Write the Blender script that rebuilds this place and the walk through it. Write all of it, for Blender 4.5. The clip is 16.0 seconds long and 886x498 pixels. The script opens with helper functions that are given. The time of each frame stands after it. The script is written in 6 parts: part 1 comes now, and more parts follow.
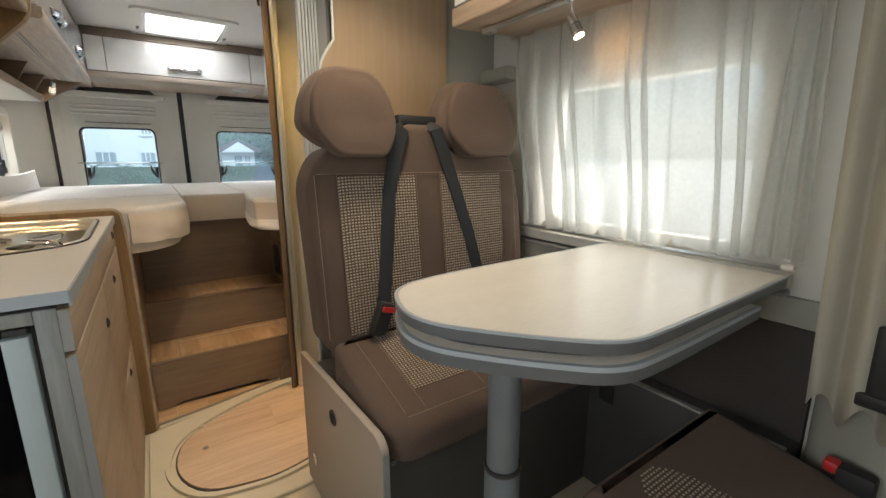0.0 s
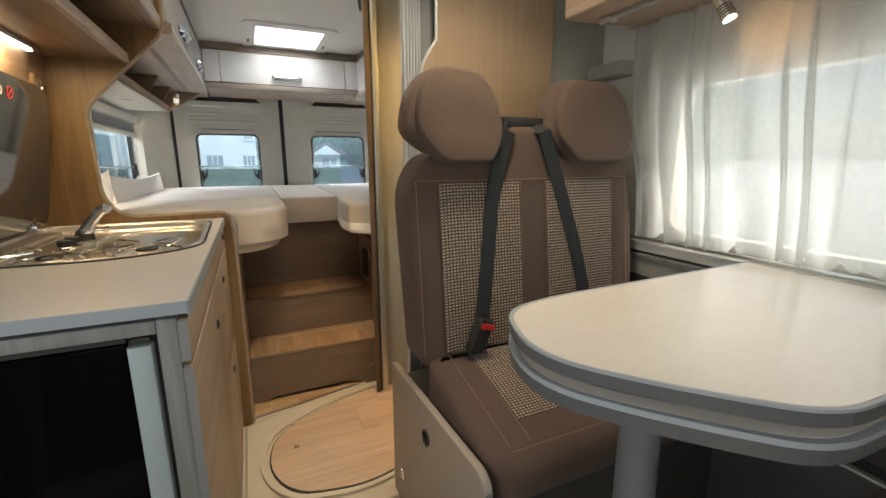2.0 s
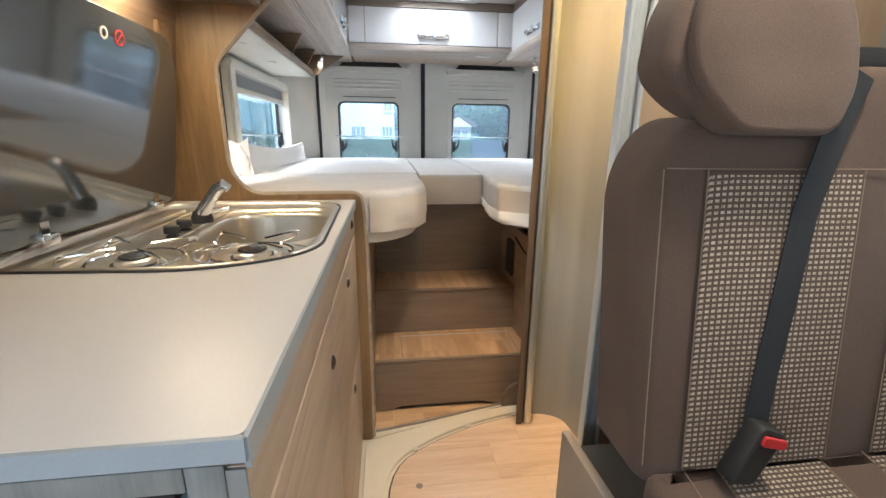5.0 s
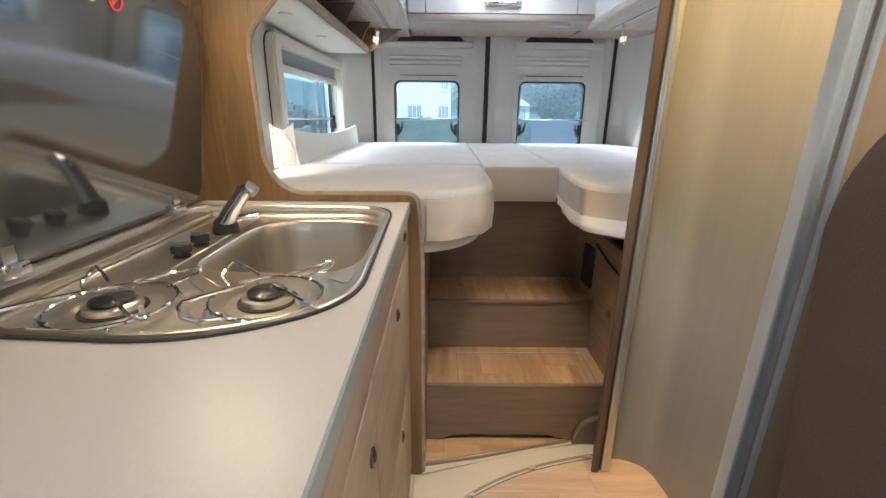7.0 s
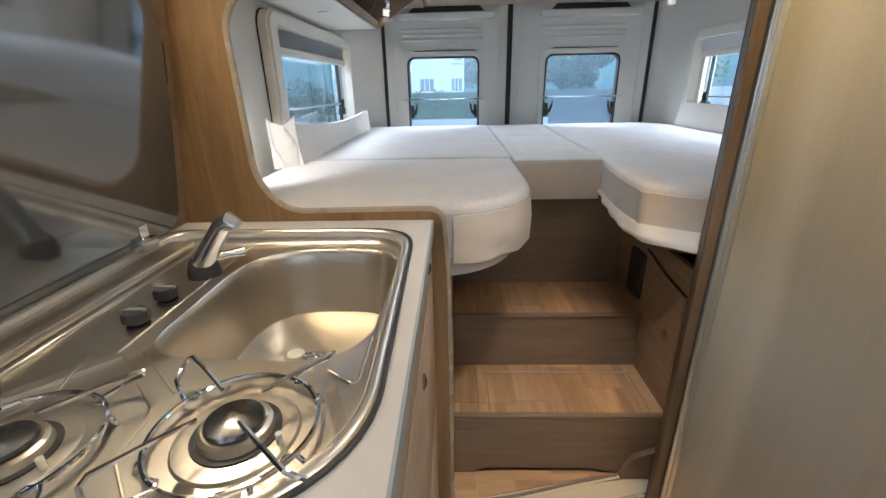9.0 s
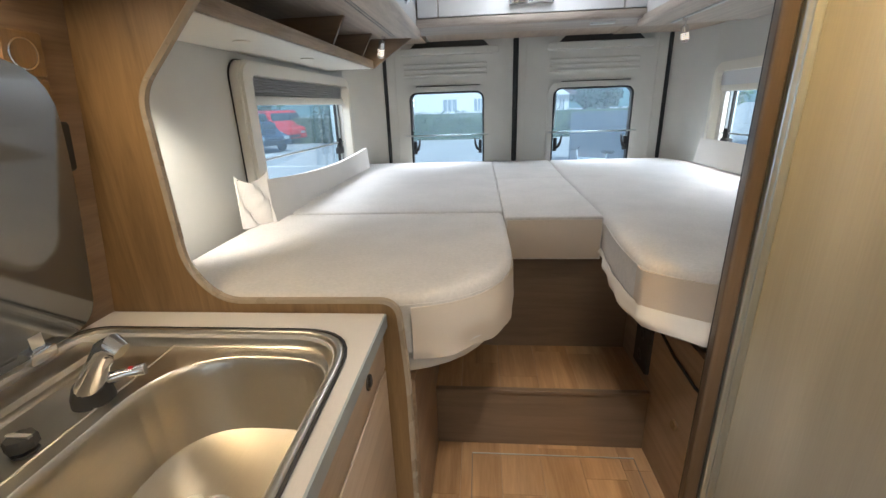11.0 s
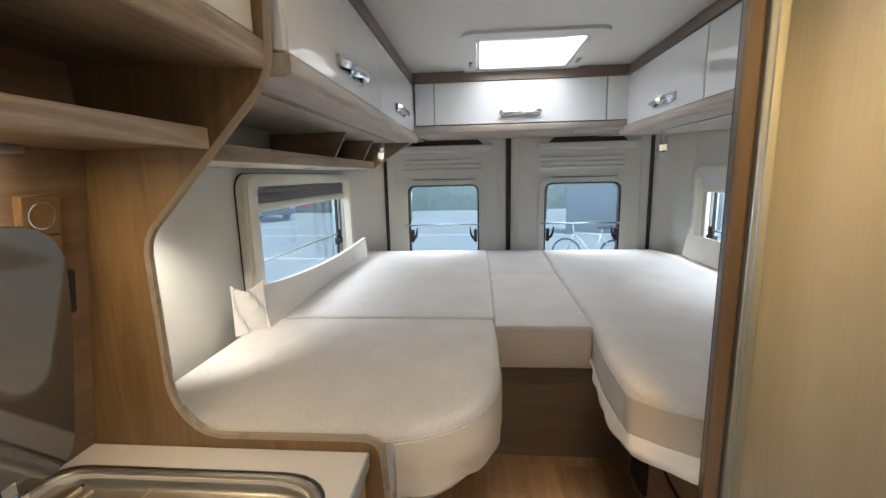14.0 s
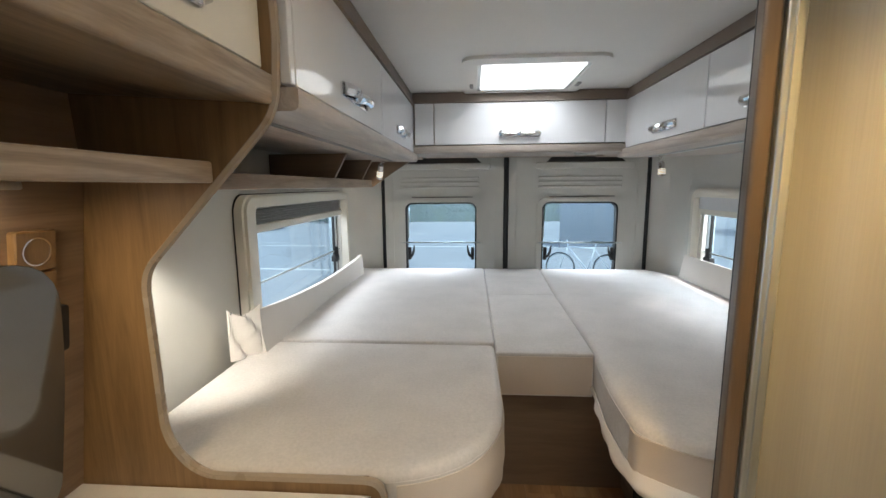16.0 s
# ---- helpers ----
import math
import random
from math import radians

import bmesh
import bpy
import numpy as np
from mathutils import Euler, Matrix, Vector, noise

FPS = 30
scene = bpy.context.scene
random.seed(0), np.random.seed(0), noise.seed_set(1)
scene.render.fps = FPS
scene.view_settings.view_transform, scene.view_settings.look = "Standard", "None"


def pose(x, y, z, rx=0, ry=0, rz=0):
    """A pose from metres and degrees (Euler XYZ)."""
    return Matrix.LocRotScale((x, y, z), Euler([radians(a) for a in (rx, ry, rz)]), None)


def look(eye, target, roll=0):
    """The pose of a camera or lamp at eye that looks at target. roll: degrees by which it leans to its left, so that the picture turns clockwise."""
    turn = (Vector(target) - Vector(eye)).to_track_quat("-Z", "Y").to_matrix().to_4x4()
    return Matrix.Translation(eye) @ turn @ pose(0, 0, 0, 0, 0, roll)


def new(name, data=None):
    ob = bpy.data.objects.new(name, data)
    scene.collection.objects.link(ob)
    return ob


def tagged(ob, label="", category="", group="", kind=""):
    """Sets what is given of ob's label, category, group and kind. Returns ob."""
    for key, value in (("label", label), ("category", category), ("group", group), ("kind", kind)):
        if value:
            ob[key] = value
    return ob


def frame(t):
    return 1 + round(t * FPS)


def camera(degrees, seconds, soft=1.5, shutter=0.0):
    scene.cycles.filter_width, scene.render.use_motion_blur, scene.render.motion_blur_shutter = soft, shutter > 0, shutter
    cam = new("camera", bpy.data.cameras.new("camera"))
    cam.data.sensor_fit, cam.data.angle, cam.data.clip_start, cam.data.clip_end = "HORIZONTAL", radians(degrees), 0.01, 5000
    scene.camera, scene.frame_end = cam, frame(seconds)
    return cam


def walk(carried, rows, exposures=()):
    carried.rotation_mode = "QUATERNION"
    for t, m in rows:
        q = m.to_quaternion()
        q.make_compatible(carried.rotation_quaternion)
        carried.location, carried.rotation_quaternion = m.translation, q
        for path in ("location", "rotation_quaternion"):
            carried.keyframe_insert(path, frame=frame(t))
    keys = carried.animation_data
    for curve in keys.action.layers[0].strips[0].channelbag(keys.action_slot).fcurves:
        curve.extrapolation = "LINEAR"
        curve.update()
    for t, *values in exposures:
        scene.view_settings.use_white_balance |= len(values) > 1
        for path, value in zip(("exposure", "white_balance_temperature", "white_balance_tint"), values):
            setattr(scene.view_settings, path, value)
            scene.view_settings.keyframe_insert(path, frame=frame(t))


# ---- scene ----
cam = camera(92.7, 16.0)
METRES, EYE, TILT, LEAN, TURN = 1.56, 1.10, 0.0, 0.0, -34.4
ROWS = [
    (0.0, 0.0, 0.0, 0.0, -0.01, -11.98, 0.05),
    (0.5, -0.0138, 0.0044, 0.0018, 2.02, -11.74, 0.19),
    (1.0, -0.0271, 0.0117, 0.0042, 4.48, -11.59, 0.3),
    (1.5, -0.0405, 0.0264, 0.0078, 7.18, -11.57, 0.37),
    (2.0, -0.0561, 0.0563, 0.0066, 10.06, -11.74, 0.19),
    (2.5, -0.0825, 0.0851, 0.0045, 13.2, -12.23, -0.1),
    (3.0, -0.1145, 0.118, 0.0027, 16.36, -12.97, -0.44),
    (3.5, -0.1498, 0.154, -0.0047, 19.39, -13.79, -0.55),
    (4.0, -0.1729, 0.206, -0.0025, 22.12, -14.46, -0.65),
    (4.5, -0.1966, 0.2604, 0.0006, 24.58, -14.92, -0.6),
    (7.0, -0.3368, 0.4416, 0.0149, 34.25, -17.96, -0.54),
    (7.5, -0.3665, 0.4717, 0.0211, 34.84, -19.23, -0.15),
    (8.0, -0.3995, 0.4995, 0.0251, 35.07, -20.44, 0.25),
    (8.5, -0.4239, 0.5195, 0.0323, 35.32, -21.31, 0.7),
    (11.0, -0.4369, 0.6877, 0.0995, 38.96, -18.89, 1.83),
    (11.5, -0.4317, 0.6973, 0.1183, 38.91, -17.38, 1.49),
    (12.0, -0.428, 0.7018, 0.1335, 38.77, -15.69, 1.26),
    (12.5, -0.4259, 0.7028, 0.1465, 38.7, -14.05, 1.14),
    (13.0, -0.4267, 0.7013, 0.1603, 38.77, -12.54, 1.15),
    (13.5, -0.4259, 0.7013, 0.1708, 38.93, -11.08, 1.26),
    (14.0, -0.4234, 0.7024, 0.1832, 39.12, -9.9, 1.3),
    (14.5, -0.427, 0.7043, 0.1976, 39.16, -8.96, 1.25),
    (15.0, -0.4325, 0.7046, 0.2097, 39.17, -8.42, 1.1),
    (15.5, -0.4344, 0.7016, 0.2133, 38.91, -8.27, 0.87),
    (16.0, -0.4433, 0.7034, 0.2106, 38.32, -8.49, 0.5),
]
walk(cam, [(t, pose(0, 0, EYE, TILT, LEAN, TURN) @ pose(METRES * x, METRES * y, METRES * z, 90 + pitch, roll, yaw)) for t, x, y, z, yaw, pitch, roll in ROWS],
     [(0.0, 0.08, 6800, 10), (1.5, -0.05, 6800, 10), (2.5, 0.02, 6800, 10), (3.5, 0.25, 6450, 10), (4.5, 0.64, 6000, 10), (7.5, 0.34, 5800, 10), (8.5, 0.22, 5600, 10), (11.0, 0.18, 6100, 10), (13.0, 0.03, 6250, 10), (16.0, -0.05, 6250, 10)])

# ---- world, sun, large lights ----
world = bpy.data.worlds.new("sky")
scene.world = world
world.use_nodes = True
wn, wl = world.node_tree.nodes, world.node_tree.links
sky = wn.new("ShaderNodeTexSky")
sky.sky_type, sky.sun_disc = "NISHITA", False
sky.sun_elevation, sky.sun_rotation, sky.air_density, sky.dust_density = radians(48), radians(150), 1.0, 3.0
wn["Background"].inputs["Strength"].default_value = 0.15
wl.new(sky.outputs[0], wn["Background"].inputs["Color"])

sun = new("sun", bpy.data.lights.new("sun", "SUN"))
sun.data.energy, sun.data.angle, sun.data.color = 5.0, radians(3), (1.0, 0.95, 0.88)
sun.matrix_basis = look((0, 0, 10), (-5, 8.6, -1))


def area_lamp(name, m, sx, sy, watts, color, spread=180):
    ob = new(name, bpy.data.lights.new(name, "AREA"))
    ob.data.shape, ob.data.size, ob.data.size_y, ob.data.energy, ob.data.color = "RECTANGLE", sx, sy, watts, color
    ob.data.spread = radians(spread)
    ob.matrix_basis = m
    return ob


def spot_lamp(name, eye, target, watts, color, degrees=70, blend=0.6, radius=0.012):
    ob = new(name, bpy.data.lights.new(name, "SPOT"))
    ob.data.energy, ob.data.color, ob.data.spot_size, ob.data.spot_blend, ob.data.shadow_soft_size = watts, color, radians(degrees), blend, radius
    ob.matrix_basis = look(eye, target)
    return ob


DAY, WARM, LED = (0.97, 0.98, 1.0), (1.0, 0.66, 0.30), (1.0, 0.80, 0.55)
area_lamp("windscreen_daylight", look((0.26, -1.52, 1.35), (0.26, 1.0, 0.9)), 1.5, 0.7, 2.3, (1.0, 0.94, 0.86))
area_lamp("roof_hatch_daylight", look((0.275, 3.15, 1.98), (0.275, 3.15, 0)), 0.40, 0.42, 3.9, (0.95, 0.98, 1.0), 155)
area_lamp("rear_window_daylight", look((0.28, 4.45, 1.80), (0.28, 3.3, 0.95)), 1.6, 0.5, 66, (0.93, 0.97, 1.0))
area_lamp("bed_window_daylight_a", look((-1.25, 3.1, 1.80), (-0.2, 3.1, 0.95)), 1.0, 0.5, 30, (0.93, 0.97, 1.0))
area_lamp("bed_window_daylight_b", look((1.80, 3.1, 1.80), (0.75, 3.1, 0.95)), 1.0, 0.5, 30, (0.93, 0.97, 1.0))
area_lamp("dinette_window_daylight", look((1.42, 0.76, 1.12), (0, 0.76, 1.0)), 0.66, 0.46, 2.6, (1.0, 0.98, 0.95))
area_lamp("door_window_daylight", look((-0.90, 0.15, 1.15), (1, 0.4, 0.8)), 0.75, 0.5, 8, (0.97, 0.98, 1.0))
area_lamp("kitchen_led_light", look((-0.555, 1.66, 1.417), (-0.50, 1.66, 0)), 0.015, 0.30, 2.7, (1.0, 0.76, 0.44))
area_lamp("ceiling_lamp_light", look((0.22, 1.82, 1.845), (0.22, 1.82, 0)), 0.12, 0.12, 1.2, (1.0, 0.91, 0.78), 160)
spot_lamp("aisle_spot_light", (0.20, 1.50, 1.850), (0.27, 1.95, 0.0), 34, (1.0, 0.91, 0.78), 44, 0.5, 0.03)
area_lamp("dinette_lamp_light", look((0.50, 0.95, 1.850), (0.55, 1.10, 0)), 0.12, 0.12, 3.4, (1.0, 0.85, 0.64), 120)
area_lamp("door_strip_light", look((0.46, 1.66, 1.845), (0.60, 1.69, 1.50)), 0.26, 0.02, 3.4, (1.0, 0.60, 0.18), 85)
spot_lamp("bed_spot_light_a", (-0.42, 3.425, 1.467), (-0.47, 3.53, 1.39), 1.2, LED, 70)
spot_lamp("bed_spot_light_c", (-0.624, 2.062, 1.352), (-0.650, 2.36, 0.92), 18.0, (1.0, 0.92, 0.78), 62, 1.0, 0.04)
spot_lamp("bed_spot_light_b", (0.880, 3.235, 1.452), (0.95, 3.02, 0.92), 6.0, (1.0, 0.96, 0.90), 64, 1.0)
spot_lamp("dinette_spot_light", (0.972, 0.775, 1.400), (1.15, 0.80, 1.41), 2.0, (1.0, 0.50, 0.16), 60, 1.0)

# ---- materials ----
def material(name):
    m = bpy.data.materials.new(name)
    m.use_nodes = True
    return m, m.node_tree.nodes, m.node_tree.links, m.node_tree.nodes["Principled BSDF"]


def surface(name, color, rough=0.5, metal=0.0, vary=0.12, scale=12.0, grain=300.0, bump=0.05, stretch=(1, 1, 1), dist=0.002, spec=0.5, coat=0.0, sheen=0.0, wear=0.08):
    """Paint, plastic, cloth or metal: colour with two scales of variation and a fine relief."""
    m, n, l, b = material(name)
    tc, mp = n.new("ShaderNodeTexCoord"), n.new("ShaderNodeMapping")
    mp.inputs["Scale"].default_value = stretch
    l.new(tc.outputs["Object"], mp.inputs["Vector"])
    big, fine = n.new("ShaderNodeTexNoise"), n.new("ShaderNodeTexNoise")
    big.inputs["Scale"].default_value, fine.inputs["Scale"].default_value = scale, grain
    big.inputs["Detail"].default_value, fine.inputs["Detail"].default_value = 4, 3
    l.new(mp.outputs[0], big.inputs["Vector"]), l.new(mp.outputs[0], fine.inputs["Vector"])
    mix = n.new("ShaderNodeMath")
    mix.operation = "ADD"
    l.new(big.outputs[0], mix.inputs[0]), l.new(fine.outputs[0], mix.inputs[1])
    ramp = n.new("ShaderNodeMapRange")
    ramp.inputs["From Min"].default_value, ramp.inputs["From Max"].default_value = 0.6, 1.4
    ramp.inputs["To Min"].default_value, ramp.inputs["To Max"].default_value = 1 - vary, 1 + vary
    l.new(mix.outputs[0], ramp.inputs["Value"])
    mul = n.new("ShaderNodeVectorMath")
    mul.operation = "SCALE"
    mul.inputs[0].default_value = color
    l.new(ramp.outputs[0], mul.inputs["Scale"])
    l.new(mul.outputs[0], b.inputs["Base Color"])
    rr = n.new("ShaderNodeMapRange")
    rr.inputs["To Min"].default_value, rr.inputs["To Max"].default_value = max(rough - wear, 0.02), min(rough + wear, 1)
    l.new(big.outputs[0], rr.inputs["Value"])
    l.new(rr.outputs[0], b.inputs["Roughness"])
    b.inputs["Metallic"].default_value = metal
    b.inputs["Specular IOR Level"].default_value = spec
    b.inputs["Coat Weight"].default_value = coat
    b.inputs["Coat Roughness"].default_value = 0.04
    b.inputs["Sheen Weight"].default_value = sheen
    if bump:
        bp = n.new("ShaderNodeBump")
        bp.inputs["Strength"].default_value, bp.inputs["Distance"].default_value = bump, dist
        l.new(fine.outputs[0], bp.inputs["Height"])
        l.new(bp.outputs[0], b.inputs["Normal"])
    return m


def wood(name, dark, light, axis="y", rough=0.42, fine=1.0):
    """Wood grain running along one axis, with broad figure, fine pores and a tone of its own for every piece."""
    m, n, l, b = material(name)
    tc, mp, info = n.new("ShaderNodeTexCoord"), n.new("ShaderNodeMapping"), n.new("ShaderNodeObjectInfo")
    s = {"x": (1.2, 16, 16), "y": (16, 1.2, 16), "z": (16, 16, 1.2)}[axis]
    mp.inputs["Scale"].default_value = [v * fine for v in s]
    off = n.new("ShaderNodeVectorMath")
    off.operation = "SCALE"
    off.inputs[0].default_value = (7, 11, 5)
    l.new(info.outputs["Random"], off.inputs["Scale"])
    add = n.new("ShaderNodeVectorMath")
    l.new(tc.outputs["Object"], mp.inputs["Vector"])
    l.new(mp.outputs[0], add.inputs[0]), l.new(off.outputs[0], add.inputs[1])
    fig, pore = n.new("ShaderNodeTexNoise"), n.new("ShaderNodeTexNoise")
    fig.inputs["Scale"].default_value, fig.inputs["Detail"].default_value, fig.inputs["Distortion"].default_value = 1.3, 6, 1.2
    pore.inputs["Scale"].default_value, pore.inputs["Detail"].default_value = 14, 5
    l.new(add.outputs[0], fig.inputs["Vector"]), l.new(add.outputs[0], pore.inputs["Vector"])
    mx = n.new("ShaderNodeMath")
    mx.operation, mx.inputs[1].default_value = "MULTIPLY_ADD", 0.35
    l.new(pore.outputs[0], mx.inputs[0]), l.new(fig.outputs[0], mx.inputs[2])
    tone = n.new("ShaderNodeMath")
    tone.operation, tone.inputs[1].default_value = "MULTIPLY_ADD", 0.14
    l.new(info.outputs["Random"], tone.inputs[0]), l.new(mx.outputs[0], tone.inputs[2])
    ramp = n.new("ShaderNodeValToRGB")
    ramp.color_ramp.elements[0].position, ramp.color_ramp.elements[1].position = 0.48, 0.95
    ramp.color_ramp.elements[0].color, ramp.color_ramp.elements[1].color = (*dark, 1), (*light, 1)
    l.new(tone.outputs[0], ramp.inputs[0])
    l.new(ramp.outputs[0], b.inputs["Base Color"])
    b.inputs["Roughness"].default_value = rough
    bp = n.new("ShaderNodeBump")
    bp.inputs["Strength"].default_value, bp.inputs["Distance"].default_value = 0.12, 0.001
    l.new(pore.outputs[0], bp.inputs["Height"])
    l.new(bp.outputs[0], b.inputs["Normal"])
    return m


def weave(name, base, dot, pitch=0.0105):
    """Brown cloth woven with rows of small light squares."""
    m, n, l, b = material(name)
    tc, sep = n.new("ShaderNodeTexCoord"), n.new("ShaderNodeSeparateXYZ")
    l.new(tc.outputs["Object"], sep.inputs[0])
    up = n.new("ShaderNodeMath")
    up.operation = "ADD"
    l.new(sep.outputs["Y"], up.inputs[0]), l.new(sep.outputs["Z"], up.inputs[1])

    def pulse(value, width):
        d = n.new("ShaderNodeMath")
        d.operation, d.inputs[1].default_value = "DIVIDE", pitch
        f = n.new("ShaderNodeMath")
        f.operation = "FRACT"
        g = n.new("ShaderNodeMath")
        g.operation, g.inputs[1].default_value = "LESS_THAN", width
        l.new(value, d.inputs[0]), l.new(d.outputs[0], f.inputs[0]), l.new(f.outputs[0], g.inputs[0])
        return g.outputs[0]

    both = n.new("ShaderNodeMath")
    both.operation = "MULTIPLY"
    l.new(pulse(sep.outputs["X"], 0.62), both.inputs[0]), l.new(pulse(up.outputs[0], 0.5), both.inputs[1])
    ns = n.new("ShaderNodeTexNoise")
    ns.inputs["Scale"].default_value = 240
    l.new(tc.outputs["Object"], ns.inputs["Vector"])
    fade = n.new("ShaderNodeMath")
    fade.operation = "MULTIPLY"
    fm = n.new("ShaderNodeMapRange")
    fm.inputs["From Min"].default_value, fm.inputs["From Max"].default_value, fm.inputs["To Min"].default_value = 0.3, 0.6, 0.35
    l.new(ns.outputs[0], fm.inputs["Value"])
    l.new(both.outputs[0], fade.inputs[0]), l.new(fm.outputs[0], fade.inputs[1])
    mix = n.new("ShaderNodeMix")
    mix.data_type = "RGBA"
    mix.inputs["A"].default_value, mix.inputs["B"].default_value = (*base, 1), (*dot, 1)
    l.new(fade.outputs[0], mix.inputs["Factor"])
    l.new(mix.outputs["Result"], b.inputs["Base Color"])
    b.inputs["Roughness"].default_value = 0.9
    bp = n.new("ShaderNodeBump")
    bp.inputs["Strength"].default_value, bp.inputs["Distance"].default_value = 0.5, 0.001
    l.new(both.outputs[0], bp.inputs["Height"])
    l.new(bp.outputs[0], b.inputs["Normal"])
    return m


def glass(name, tint, gloss=0.08, haze=0.035):
    m, n, l, b = material(name)
    n.remove(b)
    tr, gl, mix, fr = n.new("ShaderNodeBsdfTransparent"), n.new("ShaderNodeBsdfGlossy"), n.new("ShaderNodeMixShader"), n.new("ShaderNodeLayerWeight")
    tr.inputs[0].default_value, gl.inputs["Roughness"].default_value = (*tint, 1), gloss
    steep, part_of, tl, veil = n.new("ShaderNodeMath"), n.new("ShaderNodeMath"), n.new("ShaderNodeBsdfTranslucent"), n.new("ShaderNodeMixShader")
    steep.operation, steep.inputs[1].default_value = "POWER", 5
    part_of.operation, part_of.inputs[1].default_value, part_of.inputs[2].default_value = "MULTIPLY_ADD", 0.8, 0.03
    tl.inputs[0].default_value, veil.inputs[0].default_value = (0.62, 0.80, 0.95, 1), haze
    l.new(fr.outputs["Facing"], steep.inputs[0]), l.new(steep.outputs[0], part_of.inputs[0])
    l.new(tr.outputs[0], veil.inputs[1]), l.new(tl.outputs[0], veil.inputs[2])
    l.new(part_of.outputs[0], mix.inputs[0]), l.new(veil.outputs[0], mix.inputs[1]), l.new(gl.outputs[0], mix.inputs[2])
    l.new(mix.outputs[0], n["Material Output"].inputs[0])
    return m


def sheer(name, color, clear):
    m, n, l, b = material(name)
    n.remove(b)
    tr, tl, df = n.new("ShaderNodeBsdfTransparent"), n.new("ShaderNodeBsdfTranslucent"), n.new("ShaderNodeBsdfDiffuse")
    a, c = n.new("ShaderNodeMixShader"), n.new("ShaderNodeMixShader")
    tc, wv = n.new("ShaderNodeTexCoord"), n.new("ShaderNodeTexNoise")
    wv.inputs["Scale"].default_value = 90
    l.new(tc.outputs["Object"], wv.inputs["Vector"])
    mr = n.new("ShaderNodeMapRange")
    mr.inputs["To Min"].default_value, mr.inputs["To Max"].default_value = clear - 0.06, clear + 0.06
    l.new(wv.outputs[0], mr.inputs["Value"])
    tl.inputs[0].default_value, df.inputs[0].default_value = (*color, 1), (*[c * 0.68 for c in color], 1)
    a.inputs[0].default_value = 0.42
    l.new(tl.outputs[0], a.inputs[1]), l.new(df.outputs[0], a.inputs[2])
    l.new(mr.outputs[0], c.inputs[0]), l.new(a.outputs[0], c.inputs[1]), l.new(tr.outputs[0], c.inputs[2])
    l.new(c.outputs[0], n["Material Output"].inputs[0])
    return m


def glow(name, color, strength):
    m, n, l, b = material(name)
    b.inputs["Emission Color"].default_value, b.inputs["Emission Strength"].default_value = (*color, 1), strength
    b.inputs["Base Color"].default_value = (*color, 1)
    return m


def leaves(name, dark, light):
    m, n, l, b = material(name)
    geo, ramp = n.new("ShaderNodeNewGeometry"), n.new("ShaderNodeValToRGB")
    ramp.color_ramp.elements[0].color, ramp.color_ramp.elements[1].color = (*dark, 1), (*light, 1)
    l.new(geo.outputs["Random Per Island"], ramp.inputs[0])
    l.new(ramp.outputs[0], b.inputs["Base Color"])
    b.inputs["Roughness"].default_value = 0.6
    return m


M_OAK = wood("oak_furniture_y", (0.19, 0.125, 0.078), (0.33, 0.228, 0.148), "y")
M_OAKZ = wood("oak_furniture_z", (0.165, 0.096, 0.042), (0.285, 0.172, 0.076), "z", 0.42, 1.5)
M_OAKD = wood("dark_oak_z", (0.095, 0.064, 0.042), (0.135, 0.092, 0.060), "z", 0.42, 1.5)
M_OAKX = wood("oak_furniture_x", (0.165, 0.112, 0.072), (0.225, 0.158, 0.105), "x", 0.42, 1.6)
M_PALE = wood("pale_oak_y", (0.34, 0.255, 0.185), (0.47, 0.365, 0.275), "y", 0.45, 1.5)
# Extra orange in this oak paints in the warm lamp glow behind the seat.
M_PALEZ = wood("pale_oak_z_warm_lit", (0.44, 0.31, 0.195), (0.49, 0.355, 0.23), "z", 0.45, 1.5)
M_GREYOAK = wood("grey_oak_y", (0.20, 0.148, 0.10), (0.45, 0.35, 0.25), "y", 0.4, 1.9)
M_RAIL = wood("taupe_oak_y", (0.34, 0.285, 0.24), (0.55, 0.475, 0.405), "y", 0.4, 1.9)
M_RAILX = wood("taupe_oak_x", (0.31, 0.26, 0.22), (0.50, 0.43, 0.37), "x", 0.4, 1.9)
M_PLANK = wood("vinyl_plank_x", (0.33, 0.19, 0.09), (0.56, 0.36, 0.19), "x", 0.33, 0.8)
M_PLANKY = wood("vinyl_plank_y", (0.30, 0.17, 0.08), (0.54, 0.34, 0.18), "y", 0.3, 0.8)
M_TRAYWOOD = wood("vinyl_plank_pale", (0.50, 0.33, 0.20), (0.70, 0.51, 0.35), "x", 0.35, 0.8)
M_BROWN = surface("taupe_trim", (0.23, 0.18, 0.145), 0.5, vary=0.08, grain=200)
M_LINING = surface("beige_lining", (0.64, 0.625, 0.575), 0.6, vary=0.04, grain=500, bump=0.15)
M_CEIL = surface("white_ceiling", (0.78, 0.77, 0.74), 0.6, vary=0.02, grain=250, bump=0.15)
M_WHITE = surface("white_gloss", (0.80, 0.80, 0.81), 0.035, vary=0.015, bump=0.0)
M_CREAM = surface("cream_gloss", (0.78, 0.73, 0.62), 0.15, vary=0.02, bump=0.0, coat=0.4)
M_FRAME = surface("cream_plastic", (0.76, 0.72, 0.63), 0.4, vary=0.03, bump=0.03)
M_TOP = surface("pale_worktop", (0.66, 0.62, 0.585), 0.38, vary=0.05, scale=8, grain=600, bump=0.04, stretch=(1, 0.15, 1))
